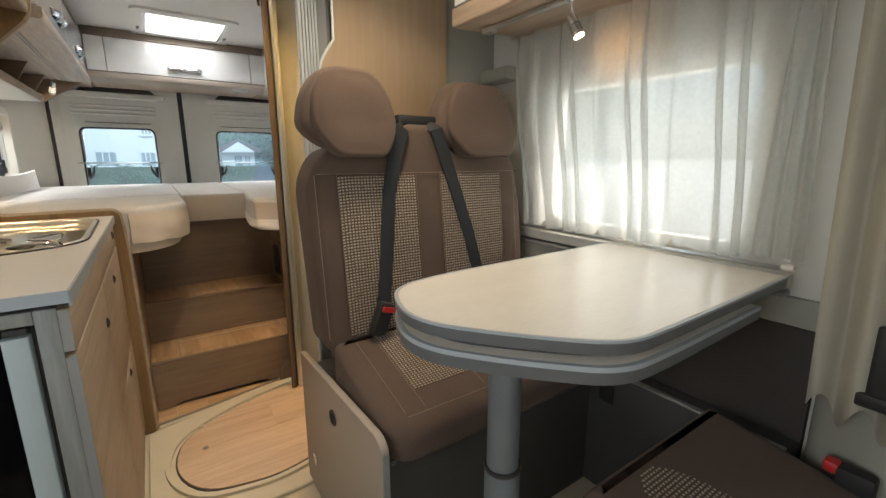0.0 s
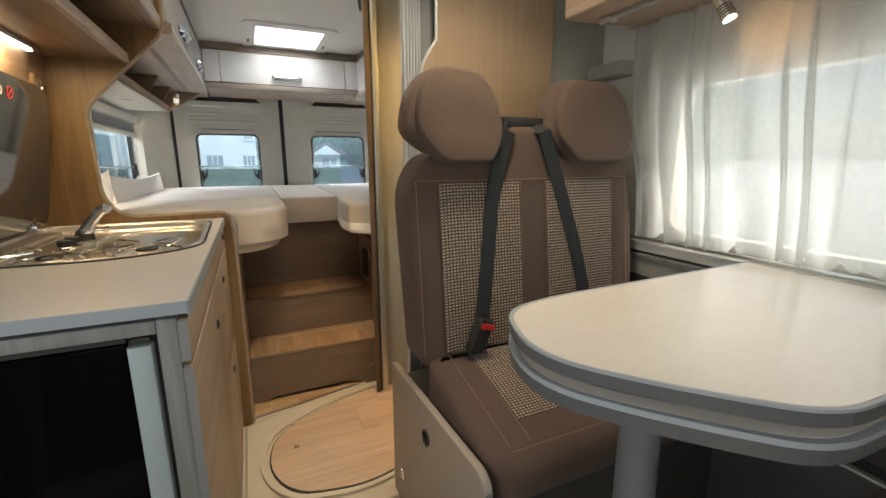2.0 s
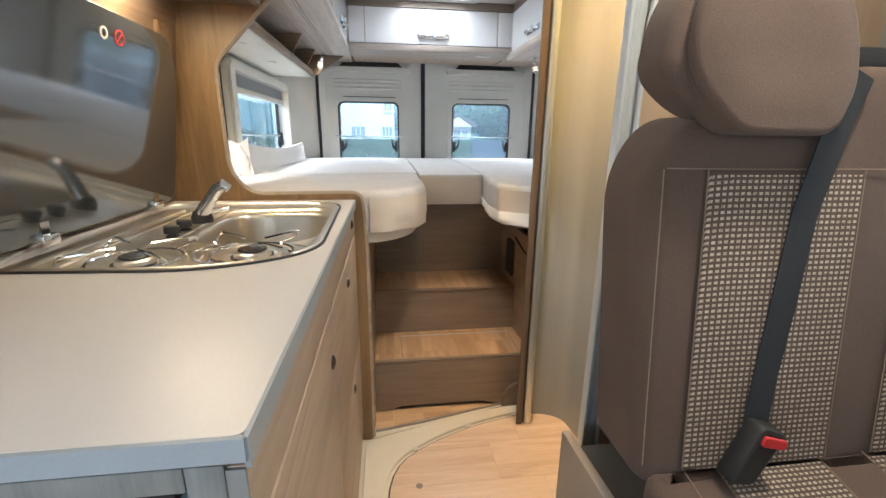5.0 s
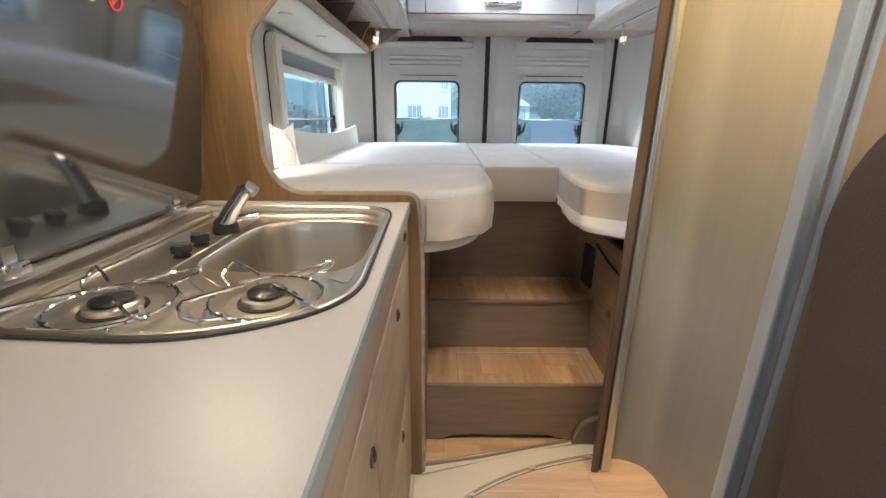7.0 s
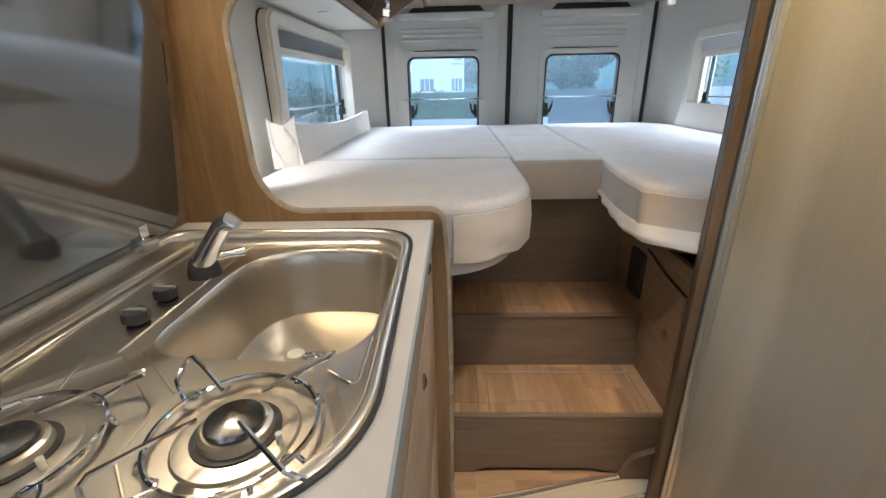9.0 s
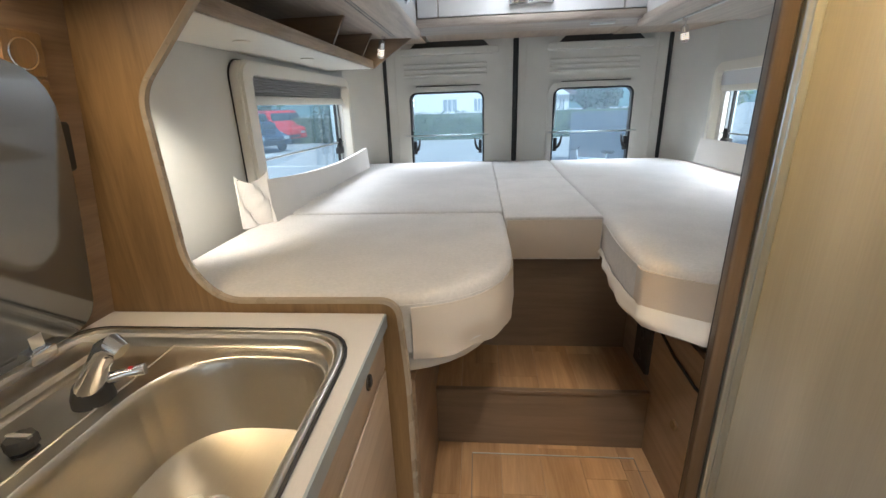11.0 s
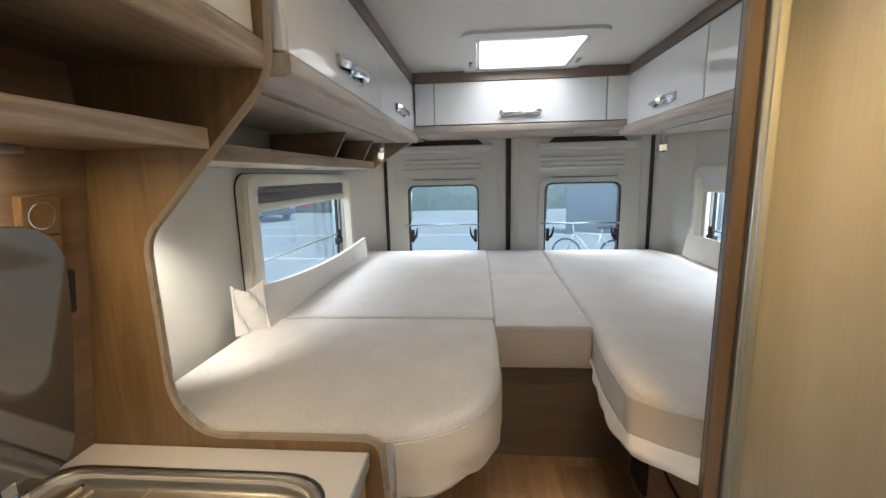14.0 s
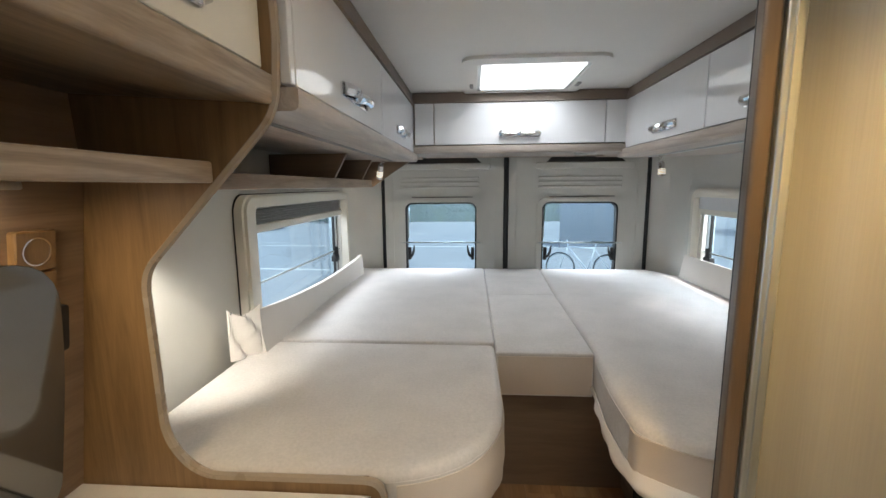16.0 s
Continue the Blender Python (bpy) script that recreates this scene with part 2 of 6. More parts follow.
M_TABLE = surface("pale_table_top", (0.76, 0.72, 0.66), 0.24, vary=0.06, scale=6, grain=220, bump=0.02, stretch=(0.12, 1, 1))
M_EDGE = surface("grey_edging", (0.33, 0.37, 0.40), 0.4, vary=0.05, bump=0.02)
M_EDGED = surface("dark_grey_edging", (0.10, 0.105, 0.11), 0.4, vary=0.06, bump=0.02)
M_EDGEP = surface("pale_edge_strip", (0.34, 0.275, 0.205), 0.28, vary=0.06, bump=0.02)
M_GREY = surface("grey_plastic", (0.25, 0.25, 0.245), 0.5, vary=0.06)
M_GREYW = wood("grey_frame_z", (0.17, 0.175, 0.17), (0.27, 0.275, 0.265), "z", 0.5, 2.0)
M_DARK = surface("dark_plastic", (0.035, 0.033, 0.032), 0.5, vary=0.1)
M_BLACK = surface("black_rubber", (0.018, 0.018, 0.018), 0.6, vary=0.15)
M_SEAL = surface("black_seal", (0.022, 0.022, 0.022), 0.7, vary=0.15)
# Warm tint paints in the golden reflections of the oak and led strip.
M_STEEL = surface("brushed_steel_warm_lit", (0.64, 0.59, 0.51), 0.33, 1.0, vary=0.03, grain=400, bump=0.02, wear=0.015, stretch=(1, 0.05, 1))
M_CAP = surface("burner_cap", (0.16, 0.155, 0.15), 0.22, 0.9, vary=0.1)
M_CHROME = surface("chrome", (0.80, 0.80, 0.81), 0.07, 1.0, vary=0.02, bump=0.0)
M_ALU = surface("anodised_aluminium", (0.62, 0.64, 0.63), 0.32, 0.9, vary=0.05, grain=300, bump=0.02, stretch=(1, 1, 0.05))
M_LID = surface("tinted_glass_lid", (0.22, 0.225, 0.23), 0.04, 0.8, vary=0.05, bump=0.0)
M_FRIDGE = surface("black_gloss", (0.003, 0.003, 0.004), 0.10, vary=0.05, bump=0.0, spec=0.04)
M_SEAT = surface("brown_cloth", (0.100, 0.066, 0.049), 0.95, vary=0.24, scale=5, grain=420, bump=0.35, sheen=0.06)
M_PIPE = surface("dark_piping", (0.045, 0.030, 0.022), 0.9, vary=0.1)
M_SEATW = weave("brown_weave", (0.085, 0.058, 0.044), (0.50, 0.42, 0.32), 0.0095)
M_THREAD = surface("pale_thread", (0.24, 0.175, 0.125), 0.9, vary=0.1)
M_BELT = surface("black_webbing", (0.014, 0.017, 0.020), 0.75, vary=0.15, scale=60, grain=900, bump=0.3)
M_RED = surface("red_plastic", (0.55, 0.03, 0.03), 0.4, vary=0.05)
M_BED = surface("off_white_velour", (0.63, 0.595, 0.565), 0.95, vary=0.11, scale=9, grain=150, bump=0.25, sheen=0.15, dist=0.003)
M_BEDSIDE = surface("beige_cloth", (0.60, 0.52, 0.44), 0.95, vary=0.05, scale=7, grain=500, bump=0.3)
M_SHEET = surface("white_cotton", (0.74, 0.70, 0.65), 0.9, vary=0.04, scale=9, grain=500, bump=0.2)
M_TRAY = surface("cream_tray", (0.64, 0.56, 0.42), 0.35, vary=0.05)
M_CUR = sheer("sheer_curtain", (0.78, 0.80, 0.78), 0.34)
M_GREEN = surface("grey_green_lining", (0.36, 0.36, 0.31), 0.6, vary=0.05)
M_CURB = surface("beige_curtain", (0.36, 0.34, 0.28), 0.9, vary=0.06, grain=400, bump=0.2)
M_PLEAT = surface("pleated_blind", (0.60, 0.60, 0.60), 0.7, vary=0.06)
M_GLASS = glass("tinted_acrylic", (0.74, 0.87, 0.96), 0.02)
M_GLASSC = glass("clear_acrylic", (0.92, 0.94, 0.93), 0.02)
M_DOME = surface("opal_hatch", (0.9, 0.9, 0.9), 0.5, vary=0.01, bump=0.0)
M_DOME.node_tree.nodes["Principled BSDF"].inputs["Transmission Weight"].default_value = 0.0
M_LEDON = glow("led_on", (1.0, 0.86, 0.66), 14)
M_VENT = glow("lit_vent", (1.0, 0.86, 0.66), 1.6)
M_SPOTON = glow("spot_on", (1.0, 0.82, 0.55), 16)

# ---- shape helpers ----
BASE = {}


def thing(name, at, label="", category="", group="", kind=""):
    ob = new(name)
    ob.empty_display_size = 0.05
    ob.matrix_basis = Matrix.Translation(at)
    BASE[ob.name] = Matrix.Translation(at)
    return tagged(ob, label, category, group, kind)


def solid(name, bm, mat, smooth=True):
    bmesh.ops.remove_doubles(bm, verts=bm.verts[:], dist=0.00005)
    bmesh.ops.recalc_face_normals(bm, faces=bm.faces[:])
    for e in bm.edges:
        e.smooth = len(e.link_faces) == 2 and e.calc_face_angle(0) < 0.65
    for f in bm.faces:
        f.smooth = smooth and len(f.verts) <= 4
    me = bpy.data.meshes.new(name)
    bm.to_mesh(me)
    bm.free()
    me.materials.append(mat)
    return new(name, me)


def part(name, bm, mat, parent, label=""):
    ob = solid(name, bm, mat)
    ob.parent = parent
    ob.matrix_parent_inverse = BASE.get(parent.name, Matrix()).inverted()
    return tagged(ob, label)


def whole(name, bm, mat, label="", category="", group="", kind=""):
    return tagged(solid(name, bm, mat), label, category, group, kind)


def box(x0, x1, y0, y1, z0, z1, bevel=0.0, seg=2, bm=None):
    own = bmesh.new()
    bmesh.ops.create_cube(own, size=1)
    bmesh.ops.transform(own, matrix=Matrix.LocRotScale(((x0 + x1) / 2, (y0 + y1) / 2, (z0 + z1) / 2), None, (x1 - x0, y1 - y0, z1 - z0)), verts=own.verts)
    if bevel:
        bmesh.ops.bevel(own, geom=own.edges[:], offset=bevel, segments=seg, affect="EDGES", profile=0.5)
    return merged(own, bm)


def merged(own, bm):
    if bm is None:
        return own
    me = bpy.data.meshes.new("tmp")
    own.to_mesh(me)
    own.free()
    bm.from_mesh(me)
    bpy.data.meshes.remove(me)
    return bm


def place(axis, u, v, a):
    """The point at (u, v) in the plane across an axis: x: (y, z); y: (x, z); z: (x, y)."""
    return {"x": (a, u, v), "y": (u, a, v), "z": (u, v, a)}[axis]


def prism(pts, axis, a0, a1, bevel=0.0, seg=2, bm=None, ends="both"):
    own = bmesh.new()
    lo = [own.verts.new(place(axis, u, v, a0)) for u, v in pts]
    hi = [own.verts.new(place(axis, u, v, a1)) for u, v in pts]
    f0, f1 = own.faces.new(lo), own.faces.new(hi)
    for i in range(len(pts)):
        j = (i + 1) % len(pts)
        own.faces.new((lo[i], lo[j], hi[j], hi[i]))
    bmesh.ops.recalc_face_normals(own, faces=own.faces[:])
    if bevel:
        edges = set()
        if ends in ("both", "lo"):
            edges |= set(f0.edges)
        if ends in ("both", "hi"):
            edges |= set(f1.edges)
        bmesh.ops.bevel(own, geom=list(edges), offset=bevel, segments=seg, affect="EDGES", profile=0.5)
    return merged(own, bm)


def rrect(u0, u1, v0, v1, r, n=5):
    out = []
    for cu, cv, a in ((u1 - r, v1 - r, 0), (u0 + r, v1 - r, 90), (u0 + r, v0 + r, 180), (u1 - r, v0 + r, 270)):
        for k in range(n + 1):
            t = radians(a + 90 * k / n)
            out.append((cu + r * math.cos(t), cv + r * math.sin(t)))
    return out


def rounded(pts, r, n=5):
    """A polygon with its corners rounded; r: one radius or one for each corner."""
    out, m = [], len(pts)
    rs = r if isinstance(r, (list, tuple)) else [r] * m
    for i in range(m):
        p, a, b = Vector(pts[i]), Vector(pts[i - 1]), Vector(pts[(i + 1) % m])
        if rs[i] <= 0:
            out.append(tuple(p))
            continue
        da, db = (a - p).normalized(), (b - p).normalized()
        k = min(rs[i], (a - p).length * 0.49, (b - p).length * 0.49)
        p0, p1 = p + da * k, p + db * k
        for s in range(n + 1):
            t = s / n
            q = p0 * (1 - t) ** 2 + p * 2 * t * (1 - t) + p1 * t * t
            out.append((q.x, q.y))
    return out


def ring(outer, inner, axis, a0, a1, bm=None):
    own = bmesh.new()
    loops = [[own.verts.new(place(axis, u, v, a)) for u, v in pts] for pts, a in ((outer, a0), (outer, a1), (inner, a1), (inner, a0))]
    m = len(outer)
    for k in range(4):
        p, q = loops[k], loops[(k + 1) % 4]
        for i in range(m):
            j = (i + 1) % m
            own.faces.new((p[i], p[j], q[j], q[i]))
    return merged(own, bm)


def tube(points, r, seg=8, closed=False, bm=None):
    own = bmesh.new()
    pts = [Vector(p) for p in points]
    rings, m = [], len(pts)
    side = None
    for i, p in enumerate(pts):
        a = pts[i - 1] if (i or closed) else p
        b = pts[(i + 1) % m] if (i < m - 1 or closed) else p
        d = (b - a).normalized()
        if side is None:
            side = d.orthogonal().normalized()
        side = (side - d * side.dot(d)).normalized()
        up = d.cross(side)
        rr = r[i] if isinstance(r, (list, tuple)) else r
        rings.append([own.verts.new(p + (side * math.cos(t) + up * math.sin(t)) * rr) for t in (2 * math.pi * k / seg for k in range(seg))])
    for i in range(m if closed else m - 1):
        p, q = rings[i], rings[(i + 1) % m]
        for k in range(seg):
            own.faces.new((p[k], p[(k + 1) % seg], q[(k + 1) % seg], q[k]))
    if not closed:
        own.faces.new(rings[0]), own.faces.new(rings[-1])
    return merged(own, bm)


def lathe(profile, at, axis="z", seg=24, bm=None):
    own = bmesh.new()
    rows = []
    for r, h in profile:
        rows.append([own.verts.new((r * math.cos(2 * math.pi * k / seg), r * math.sin(2 * math.pi * k / seg), h)) for k in range(seg)])
    for p, q in zip(rows, rows[1:]):
        for k in range(seg):
            own.faces.new((p[k], p[(k + 1) % seg], q[(k + 1) % seg], q[k]))
    own.faces.new(rows[0]), own.faces.new(rows[-1])
    turn = {"z": Matrix(), "x": Matrix.Rotation(radians(90), 4, "Y"), "y": Matrix.Rotation(radians(-90), 4, "X")}[axis] if isinstance(axis, str) else axis
    bmesh.ops.transform(own, matrix=Matrix.Translation(at) @ turn, verts=own.verts)
    return merged(own, bm)


def holed(axis, a0, a1, u0, u1, v0, v1, holes, bm=None):
    """A wall slab with rectangular openings right through it."""
    own = bm or bmesh.new()
    us = sorted({u0, u1, *[h[0] for h in holes], *[h[1] for h in holes]})
    vs = sorted({v0, v1, *[h[2] for h in holes], *[h[3] for h in holes]})
    solid_cell = lambda i, j: 0 <= i < len(us) - 1 and 0 <= j < len(vs) - 1 and not any(
        h[0] <= us[i] and us[i + 1] <= h[1] and h[2] <= vs[j] and vs[j + 1] <= h[3] for h in holes)
    quad = lambda pts: own.faces.new([own.verts.new(place(axis, *p)) for p in pts])
    for i in range(len(us) - 1):
        for j in range(len(vs) - 1):
            if not solid_cell(i, j):
                continue
            p, q, r, s = us[i], us[i + 1], vs[j], vs[j + 1]
            for a in (a0, a1):
                quad(((p, r, a), (q, r, a), (q, s, a), (p, s, a)))
            for di, dj, e in ((-1, 0, ((p, r), (p, s))), (1, 0, ((q, r), (q, s))), (0, -1, ((p, r), (q, r))), (0, 1, ((p, s), (q, s)))):
                if not solid_cell(i + di, j + dj):
                    quad(((*e[0], a0), (*e[1], a0), (*e[1], a1), (*e[0], a1)))
    return own


def slab(outline, z0, z1, r, puff=0.004, wave=0.0022):
    """A cushion: straight sides, a rounded top edge and a slightly uneven, swelling top."""
    pts = []
    for p in outline:
        if not pts or (Vector(p) - Vector(pts[-1])).length > 0.0015:
            pts.append(p)
    n = len(pts)
    norm = []
    for i in range(n):
        a, b = Vector(pts[i - 1]), Vector(pts[(i + 1) % n])
        d = (b - a).normalized()
        norm.append(Vector((-d.y, d.x)))
    turn = sum(pts[i][0] * pts[(i + 1) % n][1] - pts[(i + 1) % n][0] * pts[i][1] for i in range(n))
    side = 1 if turn > 0 else -1
    c = Vector((sum(p[0] for p in pts) / n, sum(p[1] for p in pts) / n))
    bm = bmesh.new()
    rows = [[bm.verts.new((u, v, z0)) for u, v in pts]]
    for k in range(6):
        t = radians(90 * k / 5)
        inset, z = r * (1 - math.cos(t)) * side, z1 - r + r * math.sin(t)
        rows.append([bm.verts.new((pts[i][0] + norm[i].x * inset, pts[i][1] + norm[i].y * inset, z)) for i in range(n)])
    edge = [v.co.copy() for v in rows[-1]]
    for k in (0.94, 0.85, 0.72, 0.56, 0.38, 0.18):
        row = []
        for e in edge:
            q = c + (Vector((e.x, e.y)) - c) * k
            row.append(bm.verts.new((q.x, q.y, z1 + puff * (min(1, (1 - k) * 4) if puff < 0.01 else 1 - k * k) + wave * noise.noise(Vector((q.x * 7, q.y * 7, z1))))))
        rows.append(row)
    for p, q in zip(rows, rows[1:]):
        for i in range(n):
            j = (i + 1) % n
            bm.faces.new((p[i], p[j], q[j], q[i]))
    bm.faces.new(rows[0]), bm.faces.new(rows[-1])
    return bm


def upright(bm, y):
    """Stands a slab up in the x-z plane, its swelling side towards -y, its base plane at y."""
    return bend(bm, lambda p: Vector((p.x, y - p.z, p.y)))


def bend(bm, fn):
    for v in bm.verts:
        v.co = fn(v.co.copy())
    return bm


def cloth_sheet(cols, rows, fn, thick=0.0):
    """A draped sheet: fn(s, t) gives a point for s, t in 0..1; thick gives it a back."""
    bm = bmesh.new()
    g = [[bm.verts.new(fn(i / cols, j / rows)) for i in range(cols + 1)] for j in range(rows + 1)]
    for j in range(rows):
        for i in range(cols):
            bm.faces.new((g[j][i], g[j][i + 1], g[j + 1][i + 1], g[j + 1][i]))
    if thick:
        bmesh.ops.recalc_face_normals(bm, faces=bm.faces[:])
        bmesh.ops.solidify(bm, geom=bm.faces[:], thickness=thick)
    return bm

# ---- the van's shell ----
floor = whole("floor", box(-0.74, 1.30, -1.60, 4.00, -0.06, -0.004), M_TRAY, "cream vinyl van floor under the tray and furniture", "floor", kind="structure")
wall_left = whole("wall_left", holed("x", -0.76, -0.70, -1.60, 4.02, -0.06, 1.95, [(-0.25, 0.55, 0.88, 1.42), (2.62, 3.65, 0.93, 1.362)]), M_LINING,
                  "beige lined van side wall with window openings", "wall", kind="structure")
wall_right = whole("wall_right", holed("x", 1.24, 1.30, -1.60, 4.02, -0.06, 1.95, [(0.44, 1.085, 0.88, 1.335), (2.62, 3.56, 0.94, 1.36)]), M_LINING,
                   "beige lined van side wall with window openings", "wall", kind="structure")
wall_front = whole("wall_front", holed("y", -1.64, -1.58, -0.76, 1.30, -0.06, 1.95, [(-0.50, 1.04, 0.95, 1.70)]), M_LINING, "beige lined cab front with windscreen opening", "wall",
                   kind="structure")
ceiling = whole("ceiling", holed("z", 1.87, 1.93, -0.76, 1.30, -1.64, 4.02, [(0.065, 0.485, 2.90, 3.36)]), M_CEIL, "smooth white van ceiling lining", "ceiling", kind="structure")

# rear doors, with their window openings, ribs and seals
def rear_door(name, x0, x1, w0, w1, seal_at):
    z0, z1 = -0.06, 1.90
    d = thing(name, ((x0 + x1) / 2, 3.95, 0), "closed beige lined rear door of the van with a window", "door", kind="structure")
    part("panel", holed("y", 3.95, 4.00, x0, x1, z0, z1, [(w0, w1, 0.86, 1.335)]), M_LINING, d)
    c = (x0 + x1) / 2
    for k in range(3):
        z = 1.412 + 0.028 * k
        part("rib", prism(rrect(w0 - 0.02, w1 + 0.01, z, z + 0.014, 0.006, 3), "y", 3.943, 3.951, 0.003, 1, ends="lo"), M_LINING, d)
    part("pocket", prism(rrect(w0 - 0.04, w1 + 0.08, 1.525, 1.565, 0.018, 4), "y", 3.925, 3.951, 0.006, 2, ends="lo"), M_LINING, d)
    # No hollow here: a dark plate on the panel paints the recess's shade.
    part("recess_shade", prism(rounded([(w0 + 0.02, 1.560), (w1 + 0.03, 1.560), (w1 - 0.01, 1.598), (w0 + 0.06, 1.598)], 0.006, 2), "y", 3.946, 3.951), M_DARK, d, "flat dark plate drawn for a shaded storage recess")
    part("slot", box(w0 + 0.05, w1 - 0.03, 3.946, 3.951, 1.357, 1.361), M_SEAL, d)
    outer, inner = rrect(w0 - 0.026, w1 + 0.026, 0.83, 1.352, 0.055, 6), rrect(w0 + 0.006, w1 - 0.006, 0.866, 1.326, 0.045, 6)
    wf = part("window_frame", ring(outer, inner, "y", 3.938, 3.952), M_LINING, d, "cream plastic window frame")
    part("window_seal", ring(rrect(w0 + 0.004, w1 - 0.004, 0.864, 1.328, 0.045, 6), rrect(w0 + 0.016, w1 - 0.016, 0.876, 1.316, 0.04, 6), "y", 3.944, 3.985), M_BLACK, wf)
    pane = part("pane", box(w0 + 0.004, w1 - 0.004, 3.988, 3.992, 0.86, 1.33), M_GLASS, d, "tinted acrylic window pane")
    pane.visible_shadow = False
    part("rail", tube([(w0 - 0.02, 3.925, 1.077), (w1 + 0.02, 3.925, 1.077)], 0.004), M_ALU, d)
    for sx, x in ((1, w0 + 0.03), (-1, w1 - 0.03)):
        lt = part("latch", box(x - 0.010, x + 0.010, 3.935, 3.962, 0.965, 1.045, 0.003), M_BLACK, d, "black plastic window latch")
        part("latch_handle", tube([(x, 3.938, 0.985), (x + sx * 0.018, 3.928, 0.995), (x + sx * 0.028, 3.922, 1.022), (x + sx * 0.033, 3.920, 1.058)], [0.010, 0.009, 0.007, 0.004], 6), M_BLACK, lt)
    part("stay", tube([(w0 + 0.02, 3.965, 1.10), (w0 + 0.024, 3.965, 1.30)], 0.005, 6), M_ALU, d)
    part("edge_bead", box(x1 - 0.052, x1 - 0.046, 3.944, 3.951, z0, z1), M_LINING, d)
    part("edge_bead", box(x0 + 0.046, x0 + 0.052, 3.944, 3.951, z0, z1), M_LINING, d)
    return d


rear_door("door_1", -0.500, 0.243, -0.378, 0.082, 0)
rear_door("door_2", 0.272, 1.098, 0.472, 0.942, 0)
for nm, x, w in (("seal_1", -0.510, 0.020), ("seal_2", 0.2575, 0.030), ("seal_3", 1.108, 0.020)):
    whole(nm, prism(rrect(x - w / 2, x + w / 2, 3.936, 3.99, 0.008, 3), "z", -0.05, 1.86), M_SEAL, "black rubber rear door seal", "seal", kind="structure")
corner = lambda s: [(0.0, 4.02), (0.0, 3.955), (0.07, 3.93), (0.13, 3.86), (0.185, 3.70), (0.19, 3.66), (0.25, 3.66), (0.25, 4.02)]
whole("corner_post_1", prism([(-0.52 - u, v) for u, v in corner(1)], "z", -0.05, 1.87), M_LINING, "beige moulded rear corner lining", "pillar", kind="structure")
whole("corner_post_2", prism([(1.118 + u * 0.66, v) for u, v in corner(1)], "z", -0.05, 1.87), M_LINING, "beige moulded rear corner lining", "pillar", kind="structure")

# roof hatch over the bed
hatch = thing("window_1", (0.275, 3.16, 1.87), "white framed opal roof hatch in the ceiling", "roof hatch", kind="structure")
part("window_frame", ring(rrect(0.012, 0.535, 2.835, 3.42, 0.05), rrect(0.065, 0.485, 2.90, 3.36, 0.03), "z", 1.859, 1.874), M_CEIL, hatch)
part("shaft", ring(rrect(0.060, 0.490, 2.895, 3.365, 0.03), rrect(0.07, 0.48, 2.905, 3.355, 0.028), "z", 1.858, 1.99), M_CEIL, hatch)
part("sash", ring(rrect(0.071, 0.479, 2.906, 3.354, 0.02), rrect(0.083, 0.467, 2.92, 3.34, 0.015), "z", 1.862, 1.872), M_ALU, hatch)
for x in (0.045, 0.502):
    part("clip", box(x - 0.008, x + 0.008, 3.20, 3.26, 1.853, 1.860, 0.002), M_GREY, hatch)
part("dome", box(0.04, 0.51, 2.90, 3.41, 2.02, 2.03, 0.004), M_DOME, hatch)

